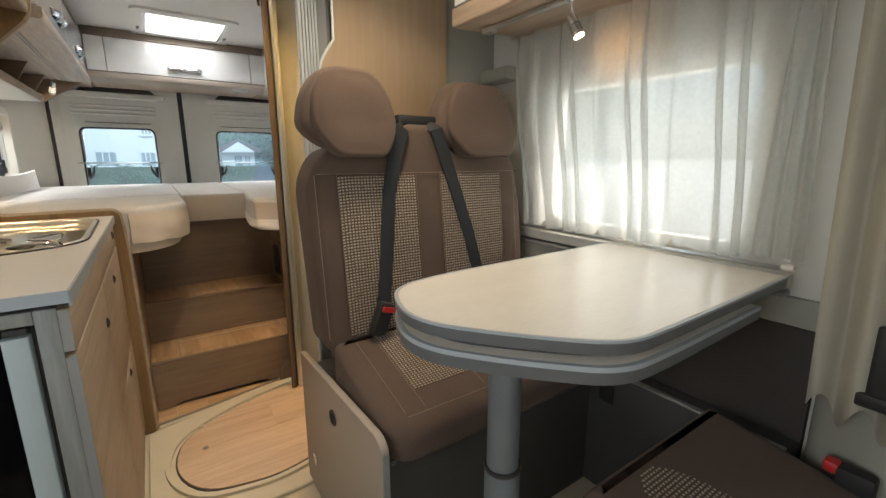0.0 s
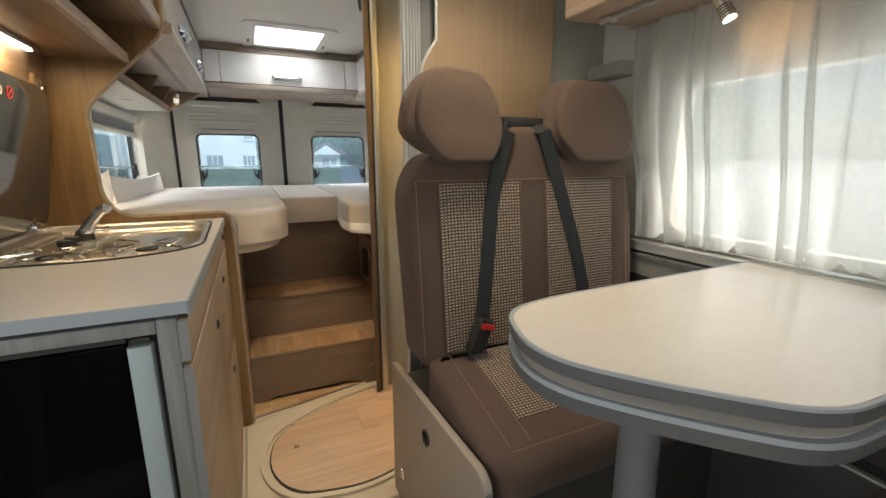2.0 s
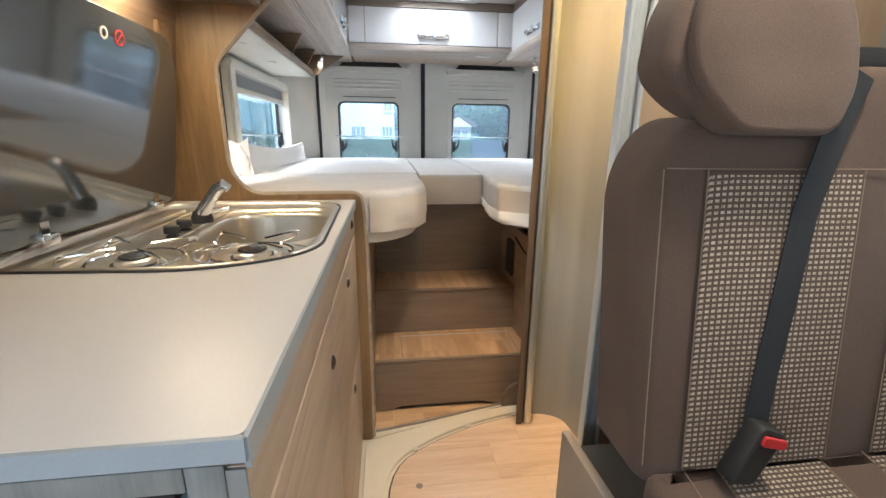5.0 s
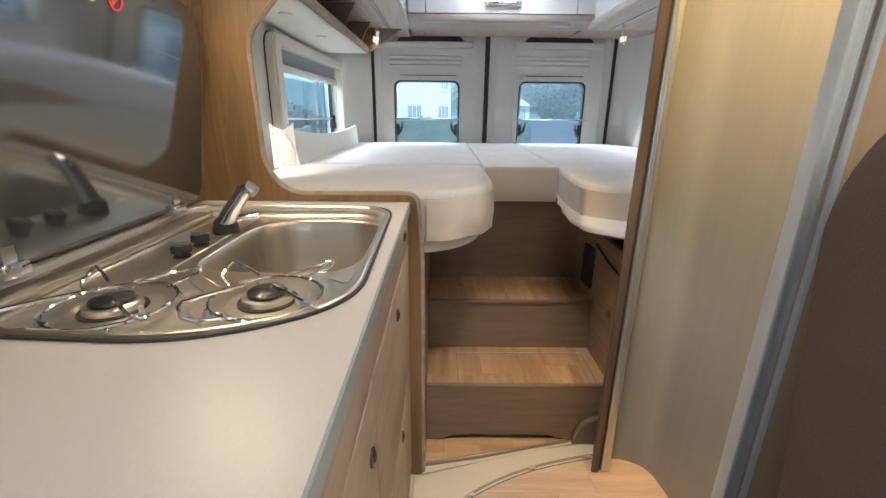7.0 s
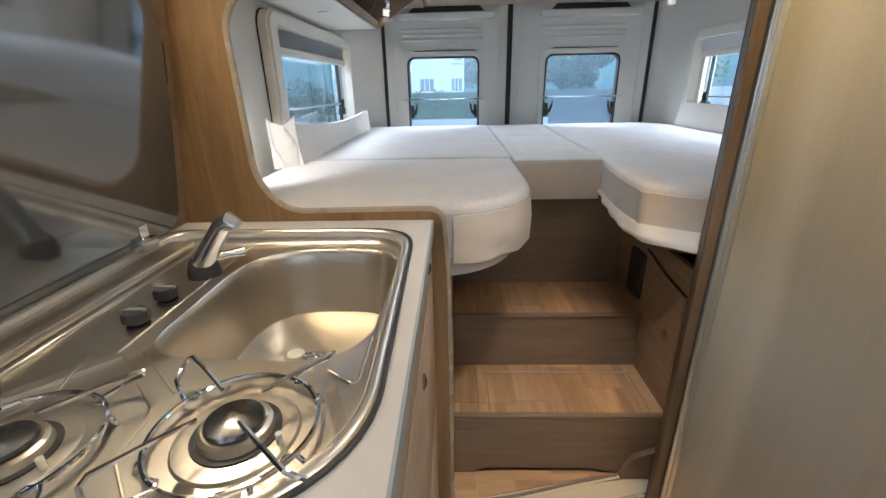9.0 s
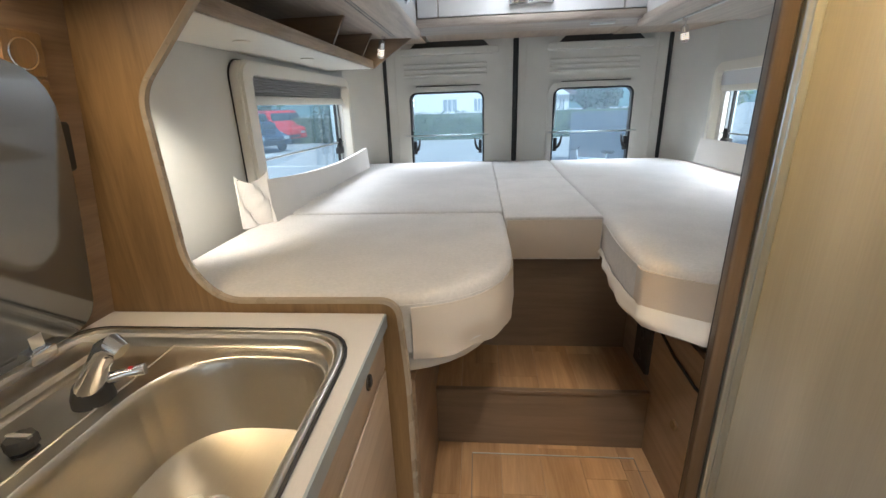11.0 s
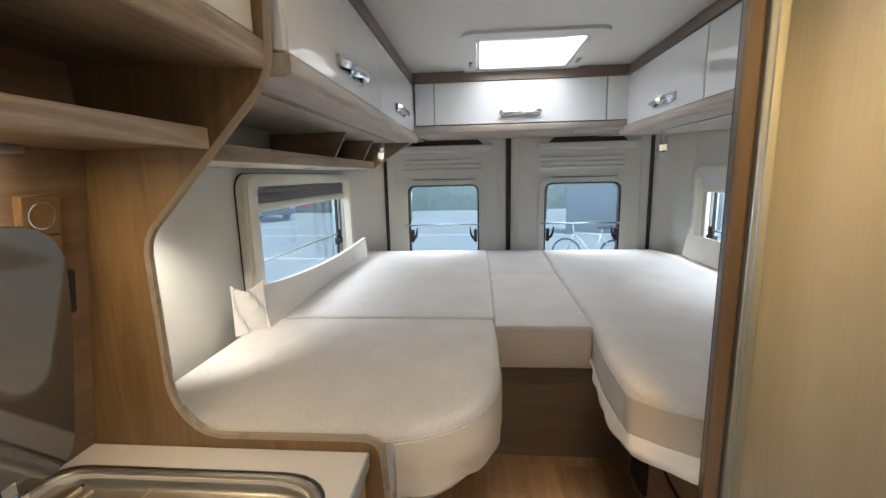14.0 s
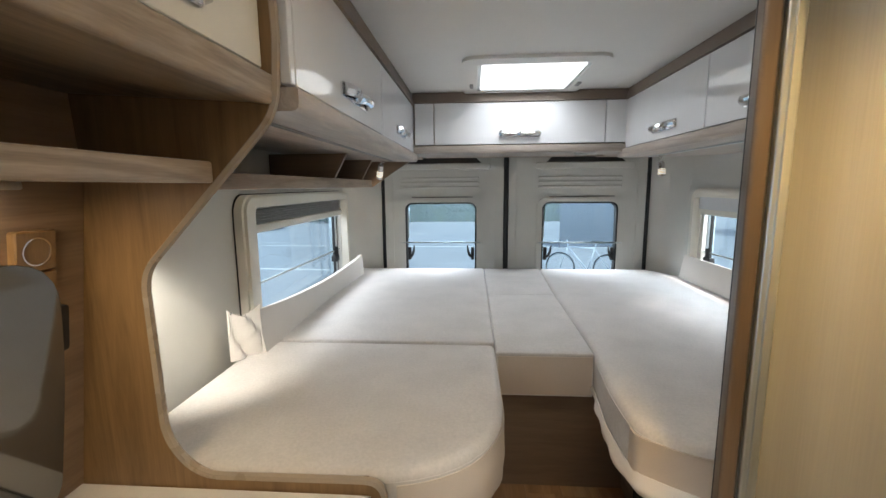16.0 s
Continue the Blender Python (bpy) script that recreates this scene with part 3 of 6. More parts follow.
# side windows of the bed
def side_window(name, xin, s, y0, y1, deep):
    """s: +1 where the wall lies towards -x. The frame stands proud of the wall by deep."""
    w = thing(name, (xin, (y0 + y1) / 2, 1.15), "cream framed side window with a pleated blind over the bed", "window", kind="structure")
    a, b = sorted((xin - s * 0.005, xin + s * deep))
    part("window_frame", ring(rrect(y0, y1, 0.86, 1.405, 0.06, 6), rrect(y0 + 0.068, y1 - 0.035, 0.93, 1.362, 0.02, 6), "x", a, b), M_FRAME, w)
    a, b = sorted((xin + s * deep, xin + s * (deep + 0.010)))
    part("frame_lip", ring(rrect(y0 + 0.012, y1 - 0.010, 0.872, 1.398, 0.055, 6), rrect(y0 + 0.068, y1 - 0.035, 0.93, 1.362, 0.02, 6), "x", a, b), M_FRAME, w)
    # Black ring drawn for the shade between the window frame and the wall.
    part("shadow_gap", ring(rrect(y0 - 0.002, y1 + 0.001, 0.857, 1.408, 0.06, 6), rrect(y0 + 0.01, y1 - 0.01, 0.87, 1.395, 0.05, 6), "x", *sorted((xin - s * 0.004, xin + s * 0.004))), M_SEAL, w)
    xb = xin + s * (deep - 0.03)
    bl = part("blind", box(xb - 0.012, xb + 0.012, y0 + 0.070, y1 - 0.037, 1.272, 1.302, 0.006), M_FRAME, w, "grey pleated blind, rolled up")
    part("backing", box(xb - 0.013, xb - 0.011, y0 + 0.071, y1 - 0.038, 1.30, 1.362), M_PLEAT, bl)
    for k in range(6):
        z = 1.303 + 0.0095 * k
        part("pleat", prism([(xb - 0.010, z), (xb + 0.010, z + 0.0045), (xb - 0.010, z + 0.009)], "y", y0 + 0.071, y1 - 0.038), M_PLEAT, bl)
    x2 = xin - s * 0.05
    p = part("pane", box(x2 - 0.002, x2 + 0.002, y0 + 0.056, y1 - 0.03, 0.92, 1.37), M_GLASS, w, "tinted acrylic window pane")
    p.visible_shadow = False
    a, b = sorted((xin - s * 0.045, xin - s * 0.02))
    part("window_seal", ring(rrect(y0 + 0.063, y1 - 0.035, 0.925, 1.366, 0.03), rrect(y0 + 0.080, y1 - 0.052, 0.942, 1.35, 0.025), "x", a, b), M_BLACK, w)
    x3 = xin - s * 0.012
    part("rail", tube([(x3, y0 + 0.068, 1.090), (x3, y1 - 0.04, 1.077)], 0.004), M_ALU, w)
    part("guide", box(x3 - 0.006, x3 + 0.006, y1 - 0.105, y1 - 0.095, 0.93, 1.36), M_ALU, w)
    part("guide", box(x3 - 0.006, x3 + 0.006, y1 - 0.135, y1 - 0.125, 0.93, 1.30), M_SEAL, w)
    part("latch", box(x3 - 0.012, x3 + 0.016, y1 - 0.15, y1 - 0.09, 1.02, 1.055, 0.004), M_BLACK, w)
    part("latch", box(x3 - 0.010, x3 + 0.014, y1 - 0.125, y1 - 0.10, 1.04, 1.10, 0.004), M_BLACK, w)
    return w


side_window("window_2", -0.70, 1, 2.572, 3.69, 0.030)
side_window("window_3", 1.24, -1, 2.52, 3.63, 0.03)
whole("wall_moulding", ring(rrect(2.46, 3.70, 0.80, 1.46, 0.10, 6), rrect(2.52, 3.64, 0.86, 1.40, 0.06, 6), "x", 1.222, 1.242), M_LINING, "beige moulded surround of the side window", "moulding", kind="structure")

# dinette window, side door window and windscreen
din = thing("window_4", (1.27, 0.715, 1.1), "side window of the dinette behind a curtain", "window", kind="structure")
part("window_frame", ring(rrect(0.415, 1.11, 0.855, 1.36, 0.06), rrect(0.445, 1.08, 0.885, 1.33, 0.05), "x", 1.232, 1.25), M_FRAME, din)
p = part("pane", box(1.268, 1.272, 0.43, 1.095, 0.87, 1.345), M_GLASSC, din)
p.visible_shadow = False
sd = thing("window_5", (-0.73, 0.15, 1.15), "side door window", "window", kind="structure")
part("window_frame", ring(rrect(-0.29, 0.59, 0.84, 1.46, 0.06), rrect(-0.25, 0.55, 0.88, 1.42, 0.05), "x", -0.71, -0.692), M_GREY, sd)
p = part("pane", box(-0.732, -0.728, -0.26, 0.56, 0.87, 1.43), M_GLASS, sd)
p.visible_shadow = False
ws = thing("window_6", (0.27, -1.61, 1.3), "cab windscreen", "windscreen", kind="structure")
p = part("pane", box(-0.51, 1.05, -1.612, -1.606, 0.94, 1.71), M_GLASS, ws)
p.visible_shadow = False
part("window_frame", ring(rrect(-0.53, 1.07, 0.92, 1.73, 0.1), rrect(-0.49, 1.03, 0.96, 1.69, 0.08), "y", -1.59, -1.57), M_DARK, ws)

# door pillar beside the kitchen
whole("door_pillar", prism(rounded([(-0.71, 0.62), (-0.64, 0.64), (-0.60, 0.74), (-0.61, 0.86), (-0.71, 0.90)], 0.02, 3), "z", 0.0, 1.87), M_LINING, "pale grey-green side door pillar beside the kitchen", "pillar", kind="structure")

# ---- shower tray and its wooden lid on the floor ----
tray_out = rounded([(-0.125, 1.30), (0.36, 1.30), (0.72, 1.45), (0.74, 1.98), (0.55, 2.085), (0.36, 2.062), (0.10, 1.995), (-0.125, 1.930)], [0.02, 0.05, 0.1, 0.12, 0.05, 0.05, 0.05, 0.02])
wood_out = rounded([(0.03, 1.44), (0.25, 1.395), (0.40, 1.43), (0.62, 1.52), (0.68, 1.85), (0.62, 2.015), (0.45, 2.00), (0.20, 1.935), (-0.02, 1.80), (-0.05, 1.60)], 0.2, 4)
gap_out = [(c[0] * 1.0 + (c[0] - 0.30) * 0.018, c[1] + (c[1] - 1.70) * 0.025) for c in wood_out]
rim_out = [(c[0] + (c[0] - 0.30) * 0.11, c[1] + (c[1] - 1.70) * 0.12) for c in wood_out]
rim_in = [(c[0] + (c[0] - 0.30) * 0.055, c[1] + (c[1] - 1.70) * 0.06) for c in wood_out]
tray = thing("shower_tray", (0.3, 1.7, 0), "cream shower tray sunk in the aisle floor with a raised rim", "shower tray", kind="structure")
part("base", prism(tray_out, "z", -0.002, 0.010, 0.003, 1, ends="hi"), M_TRAY, tray)
part("rim", ring(rim_out, rim_in, "z", 0.009, 0.022), M_TRAY, tray)
part("gap", ring(gap_out, [(c[0] - (c[0] - 0.30) * 0.004, c[1] - (c[1] - 1.70) * 0.005) for c in wood_out], "z", 0.0095, 0.0125), M_DARK, tray, "dark joint round the wooden lid")
for ang in (100, 145, 200, 235, 262, 290):
    i = int(len(rim_in) * ang / 360) % len(rim_in)
    part("lug", box(rim_in[i][0] - 0.012, rim_in[i][0] + 0.012, rim_in[i][1] - 0.008, rim_in[i][1] + 0.008, 0.010, 0.0185, 0.003), M_TRAY, tray)
lid_board = thing("tray_lid", (0.3, 1.7, 0.01), "pale oak vinyl lid laid in the shower tray", "floor lid")


def clipped(poly, axis, lo, hi):
    """The part of a convex outline between two lines across an axis (0: u, 1: v)."""
    for keep, lim in ((1, lo), (-1, hi)):
        out = []
        for i, p in enumerate(poly):
            q = poly[(i + 1) % len(poly)]
            a, b = keep * (p[axis] - lim), keep * (q[axis] - lim)
            if a >= 0:
                out.append(p)
            if a * b < 0:
                t = a / (a - b)
                out.append((p[0] + (q[0] - p[0]) * t, p[1] + (q[1] - p[1]) * t))
        poly = out
        if len(poly) < 3:
            return []
    return poly


def planks(parent, outline, z0, z1, wide, long, along, mat, seed=1):
    """Boards clipped to a convex outline, laid in staggered rows."""
    rnd = random.Random(seed)
    across = 1 - along
    a0, a1 = min(p[across] for p in outline), max(p[across] for p in outline)
    b0, b1 = min(p[along] for p in outline), max(p[along] for p in outline)
    a = a0 - wide * 0.35
    while a < a1:
        row = clipped(outline, across, a + 0.0004, a + wide - 0.0004)
        b = b0 - rnd.uniform(0.1, 0.9) * long
        while row and b < b1:
            cell = clipped(row, along, b + 0.0004, b + long - 0.0004)
            if len(cell) > 2 and (max(p[0] for p in cell) - min(p[0] for p in cell)) > 0.006 and (max(p[1] for p in cell) - min(p[1] for p in cell)) > 0.006:
                part("plank", prism(cell, "z", z0, z1), mat, parent)
            b += long
        a += wide


planks(lid_board, wood_out, 0.010, 0.016, 0.175, 0.62, 0, M_TRAYWOOD, 4)
part("finger_hole", lathe([(0.011, 0), (0.011, 0.001), (0.006, 0.0012)], (0.055, 1.695, 0.0158)), M_BROWN, lid_board)

# ---- steps up to the bed ----
def step(name, y0, y1, z0, z1, label):
    s = thing(name, (0.22, y0, z0), label, "step")
    part("carcass", box(-0.089, 0.539, y0 + 0.002, y1, z0, z1 - 0.012), M_OAKX, s)
    part("nosing", box(-0.090, 0.540, y0 - 0.006, y0 + 0.012, z1 - 0.012, z1, 0.003), M_OAKX, s)
    planks(s, [(-0.089, y0 + 0.012), (0.539, y0 + 0.012), (0.539, y1), (-0.089, y1)], z1 - 0.012, z1 - 0.0005, 0.118, 0.26, 1, M_PLANKY, int(z1 * 100))
    return s


s1 = step("wooden_step", 2.10, 2.345, 0.024, 0.236, "oak step with a plank tread lit from above")
kick = rounded([(-0.089, 0.0), (-0.089, 0.223), (0.539, 0.223), (0.539, 0.11), (0.475, 0.105), (0.44, 0.05), (0.425, 0.014), (0.385, 0.016), (0.345, 0.034), (0.01, 0.034), (-0.03, 0.014), (-0.06, 0.013)],
               [0, 0, 0, 0.01, 0.05, 0.04, 0.01, 0.02, 0.02, 0.02, 0.02, 0], 4)
part("riser", prism(kick, "y", 2.092, 2.103), M_OAKX, s1, "front board with a curved cut-out")
part("hatch_line", box(0.02, 0.50, 2.300, 2.304, 0.2357, 0.2372), M_ALU, s1)
for x in (0.02, 0.50):
    part("hatch_line", box(x - 0.0015, x + 0.0015, 2.112, 2.300, 0.2357, 0.2364), M_BROWN, s1)
s2 = step("wooden_step", 2.345, 2.592, 0.225, 0.440, "oak step with a plank tread below the bed")
whole("step_back_board", box(-0.089, 0.539, 2.592, 2.612, 0.0, 0.80), M_OAKX, "brown oak board between the steps and the mattress", "panel", kind="structure")
whole("step_side_board_1", box(-0.105, -0.090, 2.0, 2.61, 0.0, 0.72), M_OAK, "brown oak side board of the steps", "panel", kind="structure")
sb = thing("step_side_board_2", (0.55, 2.3, 0), "brown oak side board of the steps with a round catch", "panel", kind="structure")
part("board", box(0.5405, 0.556, 2.02, 2.61, 0.0, 0.70), M_OAK, sb)
part("catch", lathe([(0.014, 0), (0.014, 0.006), (0.010, 0.008)], (0.5405, 2.19, 0.46), Matrix.Rotation(radians(-90), 4, "Y")), M_OAKZ, sb)
part("foot", prism(rounded([(0.425, 0.012), (0.432, 0.055), (0.455, 0.098), (0.49, 0.112), (0.5405, 0.130), (0.5405, 0.012)], [0, 0.02, 0.03, 0.02, 0, 0], 4), "y", 2.070, 2.0915, 0.003, 2), M_OAKX, sb, "curved brown end moulding")
sk = thing("power_socket", (0.53, 2.42, 0.56), "black wall socket panel beside the steps", "socket")
part("plate", prism(rrect(2.375, 2.475, 0.475, 0.635, 0.008, 3), "x", 0.529, 0.541, 0.003, 1, ends="lo"), M_BLACK, sk)
for z in (0.52, 0.59):
    part("outlet", lathe([(0.018, 0), (0.018, 0.002), (0.012, 0.002), (0.011, -0.003)], (0.529, 2.425, z), Matrix.Rotation(radians(-90), 4, "Y"), 16), M_DARK, sk)
whole("cable", tube([(0.538, 2.37, 0.66), (0.530, 2.30, 0.655), (0.528, 2.22, 0.64), (0.533, 2.12, 0.625), (0.536, 2.06, 0.63)], 0.004, 6), M_BLACK, "black cable hanging beside the steps", "cable")
wf = whole("threshold_floor", prism([(-0.10, 1.945), (0.45, 2.085), (0.54, 2.10), (-0.10, 2.10)], "z", -0.002, 0.008), M_TRAY, "vinyl floor strip before the steps", "floor", kind="structure")
planks(wf, [(-0.098, 1.985), (0.40, 2.092), (0.40, 2.10), (-0.098, 2.10)], 0.008, 0.0125, 0.118, 0.26, 1, M_PLANK, 9)
whole("threshold_trim", tube([(-0.10, 1.975, 0.012), (0.10, 2.012, 0.012), (0.30, 2.062, 0.012), (0.42, 2.088, 0.012)], 0.005, 6), M_BROWN, "brown edge trim of the floor before the steps", "trim", kind="structure")

# ---- bathroom: post, curved door wall, track, front wall ----
post = thing("wall_post", (0.46, 1.97, 0), "rounded oak corner post with an aluminium door track", "post", kind="structure")
part("wood_strip", prism(rounded([(0.446, 1.942), (0.470, 1.940), (0.478, 1.995), (0.466, 1.990)], [0.008, 0.003, 0, 0.004], 4), "z", 0.02, 1.87), M_OAKD, post)
part("shadow_gap", box(0.4705, 0.480, 1.952, 2.00, 0.02, 1.87), M_DARK, post)
part("aluminium_jamb", prism(rrect(0.480, 0.508, 1.945, 2.02, 0.005, 3), "z", 0.02, 1.87), M_ALU, post)
part("jamb_lip", box(0.490, 0.493, 1.941, 1.946, 0.02, 1.87), M_ALU, post)
plan = rounded([(0.500, 1.995), (0.560, 2.005), (0.640, 1.965), (0.655, 1.84), (0.650, 1.66), (0.615, 1.53), (0.500, 1.462)], [0, 0.05, 0.08, 0.08, 0.08, 0.08, 0], 6)
back = [(x + 0.03, y + (0.03 if y > 1.75 else -0.02)) for x, y in plan]
# Pale base colour holds the window light that bare aluminium would reflect.
M_SHEENALU = surface("aluminium_painted_sheen", (0.60, 0.63, 0.63), 0.35, 0.2, vary=0.05, bump=0.02)
bw = thing("bathroom_wall", (0.62, 1.75, 0), "cream curved bathroom wall with fine vertical grain", "wall", kind="structure")
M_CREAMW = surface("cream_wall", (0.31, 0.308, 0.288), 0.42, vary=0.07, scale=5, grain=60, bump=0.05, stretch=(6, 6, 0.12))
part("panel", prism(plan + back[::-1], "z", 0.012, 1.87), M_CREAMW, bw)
tr = thing("door_track", (0.47, 1.44, 0), "aluminium sliding door track with dark grooves", "door track", kind="structure")
for k, (x, y) in enumerate(((0.500, 1.466), (0.487, 1.457), (0.474, 1.448), (0.461, 1.439), (0.448, 1.430), (0.435, 1.421))):
    part("rail", prism(rrect(x - 0.0046, x + 0.0046, y - 0.013, y + 0.013, 0.003, 2), "z", 0.012, 1.87), M_SHEENALU, tr)
part("groove", prism([(0.434, 1.4235), (0.500, 1.469), (0.502, 1.463), (0.437, 1.4185)], "z", 0.012, 1.868), M_DARK, tr)
fw = thing("wall_bath_front", (0.8, 1.43, 0), "pale oak wall behind the bench seat with a curved edge", "wall", kind="structure")
prof = rounded([(0.478, 0.0), (0.478, 1.20), (0.480, 1.33), (0.500, 1.41), (0.545, 1.475), (0.548, 1.87), (0.99, 1.87), (0.99, 0.0)], [0, 0.03, 0.05, 0.06, 0.05, 0, 0, 0], 4)
part("panel", prism(prof, "y", 1.420, 1.440), M_PALEZ, fw)
part("edge_strip", tube([(0.546, 1.424, 1.868), (0.545, 1.424, 1.48), (0.520, 1.424, 1.445), (0.500, 1.424, 1.41), (0.486, 1.424, 1.36), (0.480, 1.424, 1.315), (0.478, 1.424, 1.22), (0.478, 1.424, 0.02)], 0.0055, 6), M_SHEENALU, fw)
whole("wall_bath_corner", box(0.99, 1.24, 1.435, 1.455, 0.0, 1.87), M_GREEN, "grey lined wall corner behind the seat", "wall", kind="structure")
whole("wall_moulding_seat", box(1.16, 1.24, 1.27, 1.434, 1.40, 1.45, 0.012), M_GREEN, "grey-green wall moulding behind the headrest", "moulding", kind="structure")

# ---- bed ----
def mattress(name, outline, z0, z1, label, r=0.03, skirt=None):
    m = thing(name, (outline[0][0], outline[0][1], z0), label, "mattress", "bed cushions")
    bm = slab(outline, z0, z1, r)
    part("cushion", bm, M_BED, m)
    part("piping", tube([(u, v, z1 - r * 0.9) for u, v in outline], 0.0010, 5, True), M_BED, m)
    return m


def drape(parent, path, z_top, z_bot, flare, seed, mat, tuck=0.0):
    """A loose hem that hangs round the edge of a cushion."""
    ps = [Vector((*p, 0)) for p in path]
    lens = [0.0]
    for a, b in zip(ps, ps[1:]):
        lens.append(lens[-1] + (b - a).length)
    total = lens[-1]

    def at(s):
        d = s * total
        i = max(k for k in range(len(lens)) if lens[k] <= d + 1e-9)
        i = min(i, len(ps) - 2)
        f = (d - lens[i]) / (lens[i + 1] - lens[i])
        t = (ps[i + 1] - ps[i]).normalized()
        return ps[i].lerp(ps[i + 1], f), Vector((t.y, -t.x, 0))

    def fn(s, t):
        p, nrm = at(min(s, 0.9999))
        w = noise.noise(Vector((s * total * 9, t * 2, seed))) * 0.012 + math.sin(s * total * 60 + seed) * 0.003 - tuck * t
        hem = noise.noise(Vector((s * total * 7, seed, 1))) * 0.022
        out = 0.002 + flare * math.sin(t * math.pi * 0.8) + w * t
        q = p + nrm * out
        low = z_bot[0] + (z_bot[1] - z_bot[0]) * s + hem
        return (q.x, q.y, z_top + (low - z_top) * t)

    n = max(12, int(total / 0.02))
    part("hem", cloth_sheet(n, 8, fn, 0.003), mat, parent, "loose beige hem of the cover")


left_front = rounded([(-0.655, 1.968), (0.122, 1.968), (0.122, 2.612), (-0.655, 2.612)], [0.02, 0.30, 0.02, 0.01], 12)
m1 = mattress("bed_mattress", left_front, 0.80, 0.922, "off-white velour bed cushion with a rounded corner over the steps", 0.022)
drape(m1, [p for p in rounded([(-0.49, 1.967), (0.123, 1.967), (0.123, 2.585)], [0, 0.30, 0], 12) if p[0] > -0.10], 0.897, (0.786, 0.776), 0.006, 3, M_BEDSIDE, 0.004)
whole("bed_board", prism(rounded([(-0.66, 1.975), (0.09, 1.98), (0.09, 2.59), (-0.66, 2.59)], [0, 0.30, 0, 0], 10), "z", 0.742, 0.80, 0.01, 2), M_SHEET, "white bed base board under the cushions", "bed base")
m2 = mattress("bed_mattress", rounded([(-0.655, 2.620), (0.122, 2.620), (0.122, 3.88), (-0.655, 3.88)], 0.010, 3), 0.78, 0.922, "off-white velour bed cushion below the rear window", 0.009)
m3 = mattress("bed_mattress", rounded([(0.1235, 2.538), (0.418, 2.538), (0.432, 3.245), (0.1235, 3.245)], 0.005, 3), 0.785, 0.922, "off-white velour middle bed cushion with a beige front", 0.006)
part("front", box(0.130, 0.413, 2.5345, 2.540, 0.79, 0.912, 0.002), M_BEDSIDE, m3, "beige cloth front")
m4 = mattress("bed_mattress", rounded([(0.1235, 3.2475), (0.432, 3.2475), (0.457, 3.88), (0.1235, 3.88)], 0.005, 3), 0.785, 0.921, "off-white velour middle bed cushion at the rear doors", 0.006)
right_plan = [(0.435, 3.249), (0.422, 2.55), (0.396, 2.32), (0.396, 2.150), (0.50, 2.070), (1.22, 2.055), (1.22, 3.65), (1.10, 3.88), (0.460, 3.88)]
m5 = mattress("bed_mattress", rounded(right_plan, [0.02, 0.05, 0.08, 0.05, 0.06, 0.02, 0.05, 0.05, 0.01], 6), 0.802, 0.922, "off-white velour bed cushion along the side wall", 0.022)
part("front", prism(rounded([(0.394, 2.180), (0.394, 2.148), (0.499, 2.0655), (0.85, 2.057), (0.85, 2.062), (0.501, 2.0725), (0.399, 2.152), (0.399, 2.180)], [0, 0.03, 0.06, 0, 0, 0.06, 0.03, 0], 5), "z", 0.808, 0.902), M_BEDSIDE, m5, "beige cloth front")
drape(m5, [(0.60, 2.062), (0.51, 2.064), (0.45, 2.102), (0.400, 2.142), (0.391, 2.20), (0.391, 2.32), (0.404, 2.43), (0.417, 2.535)][::-1], 0.822, (0.806, 0.758), 0.006, 8, M_SHEET)
whole("bed_board", prism(rounded([(0.45, 2.61), (0.44, 2.12), (0.52, 2.07), (1.22, 2.07), (1.22, 3.88), (0.45, 3.88)], 0.03, 4), "z", 0.762, 0.80), M_OAKX, "brown bed base board under the cushions", "bed base")
whole("bed_base_box", box(-0.68, 1.22, 2.62, 3.90, 0.0, 0.775), M_OAKX, "brown oak bed base filling the rear", "bed base")
guard = thing("bed_guard", (-0.62, 3.1, 0.92), "off-white padded cloth guard along the window", "bed guard")
part("pad", cloth_sheet(24, 8, lambda s, t: (-0.600 - 0.026 * t * (1 - 0.6 * s) - 0.018 * math.sin(s * math.pi) * (1 - t), 2.50 + 1.19 * s, 0.915 + (0.14 - 0.028 * math.sin(s * math.pi) ** 0.8 - 0.02 * s) * t), 0.018), M_SHEET, guard)
part("pocket", cloth_sheet(14, 12, lambda s, t: (-0.655 + 0.055 * s + 0.016 * math.sin(7 * s + 6 * t) * math.sin(math.pi * s) + 0.010 * math.sin(14 * s - 9 * t) * s * (1 - s), 2.425 + 0.082 * s, 0.925 + (0.155 - 0.03 * math.sin(s * math.pi)) * t), 0.006), M_SHEET, guard, "wrinkled cloth corner buttoned to the wall")
for y, z in ((2.432, 1.068), (2.434, 0.95)):
    part("button", lathe([(0.005, 0), (0.005, 0.004), (0.003, 0.005)], (-0.648, y, z), "x", 10), M_CHROME, guard)
whole("bed_guard", cloth_sheet(20, 6, lambda s, t: (1.195 + 0.022 * t, 2.60 + 1.05 * s, 0.915 + 0.13 * t), 0.016), M_SHEET, "off-white padded cloth guard along the window", "bed guard")

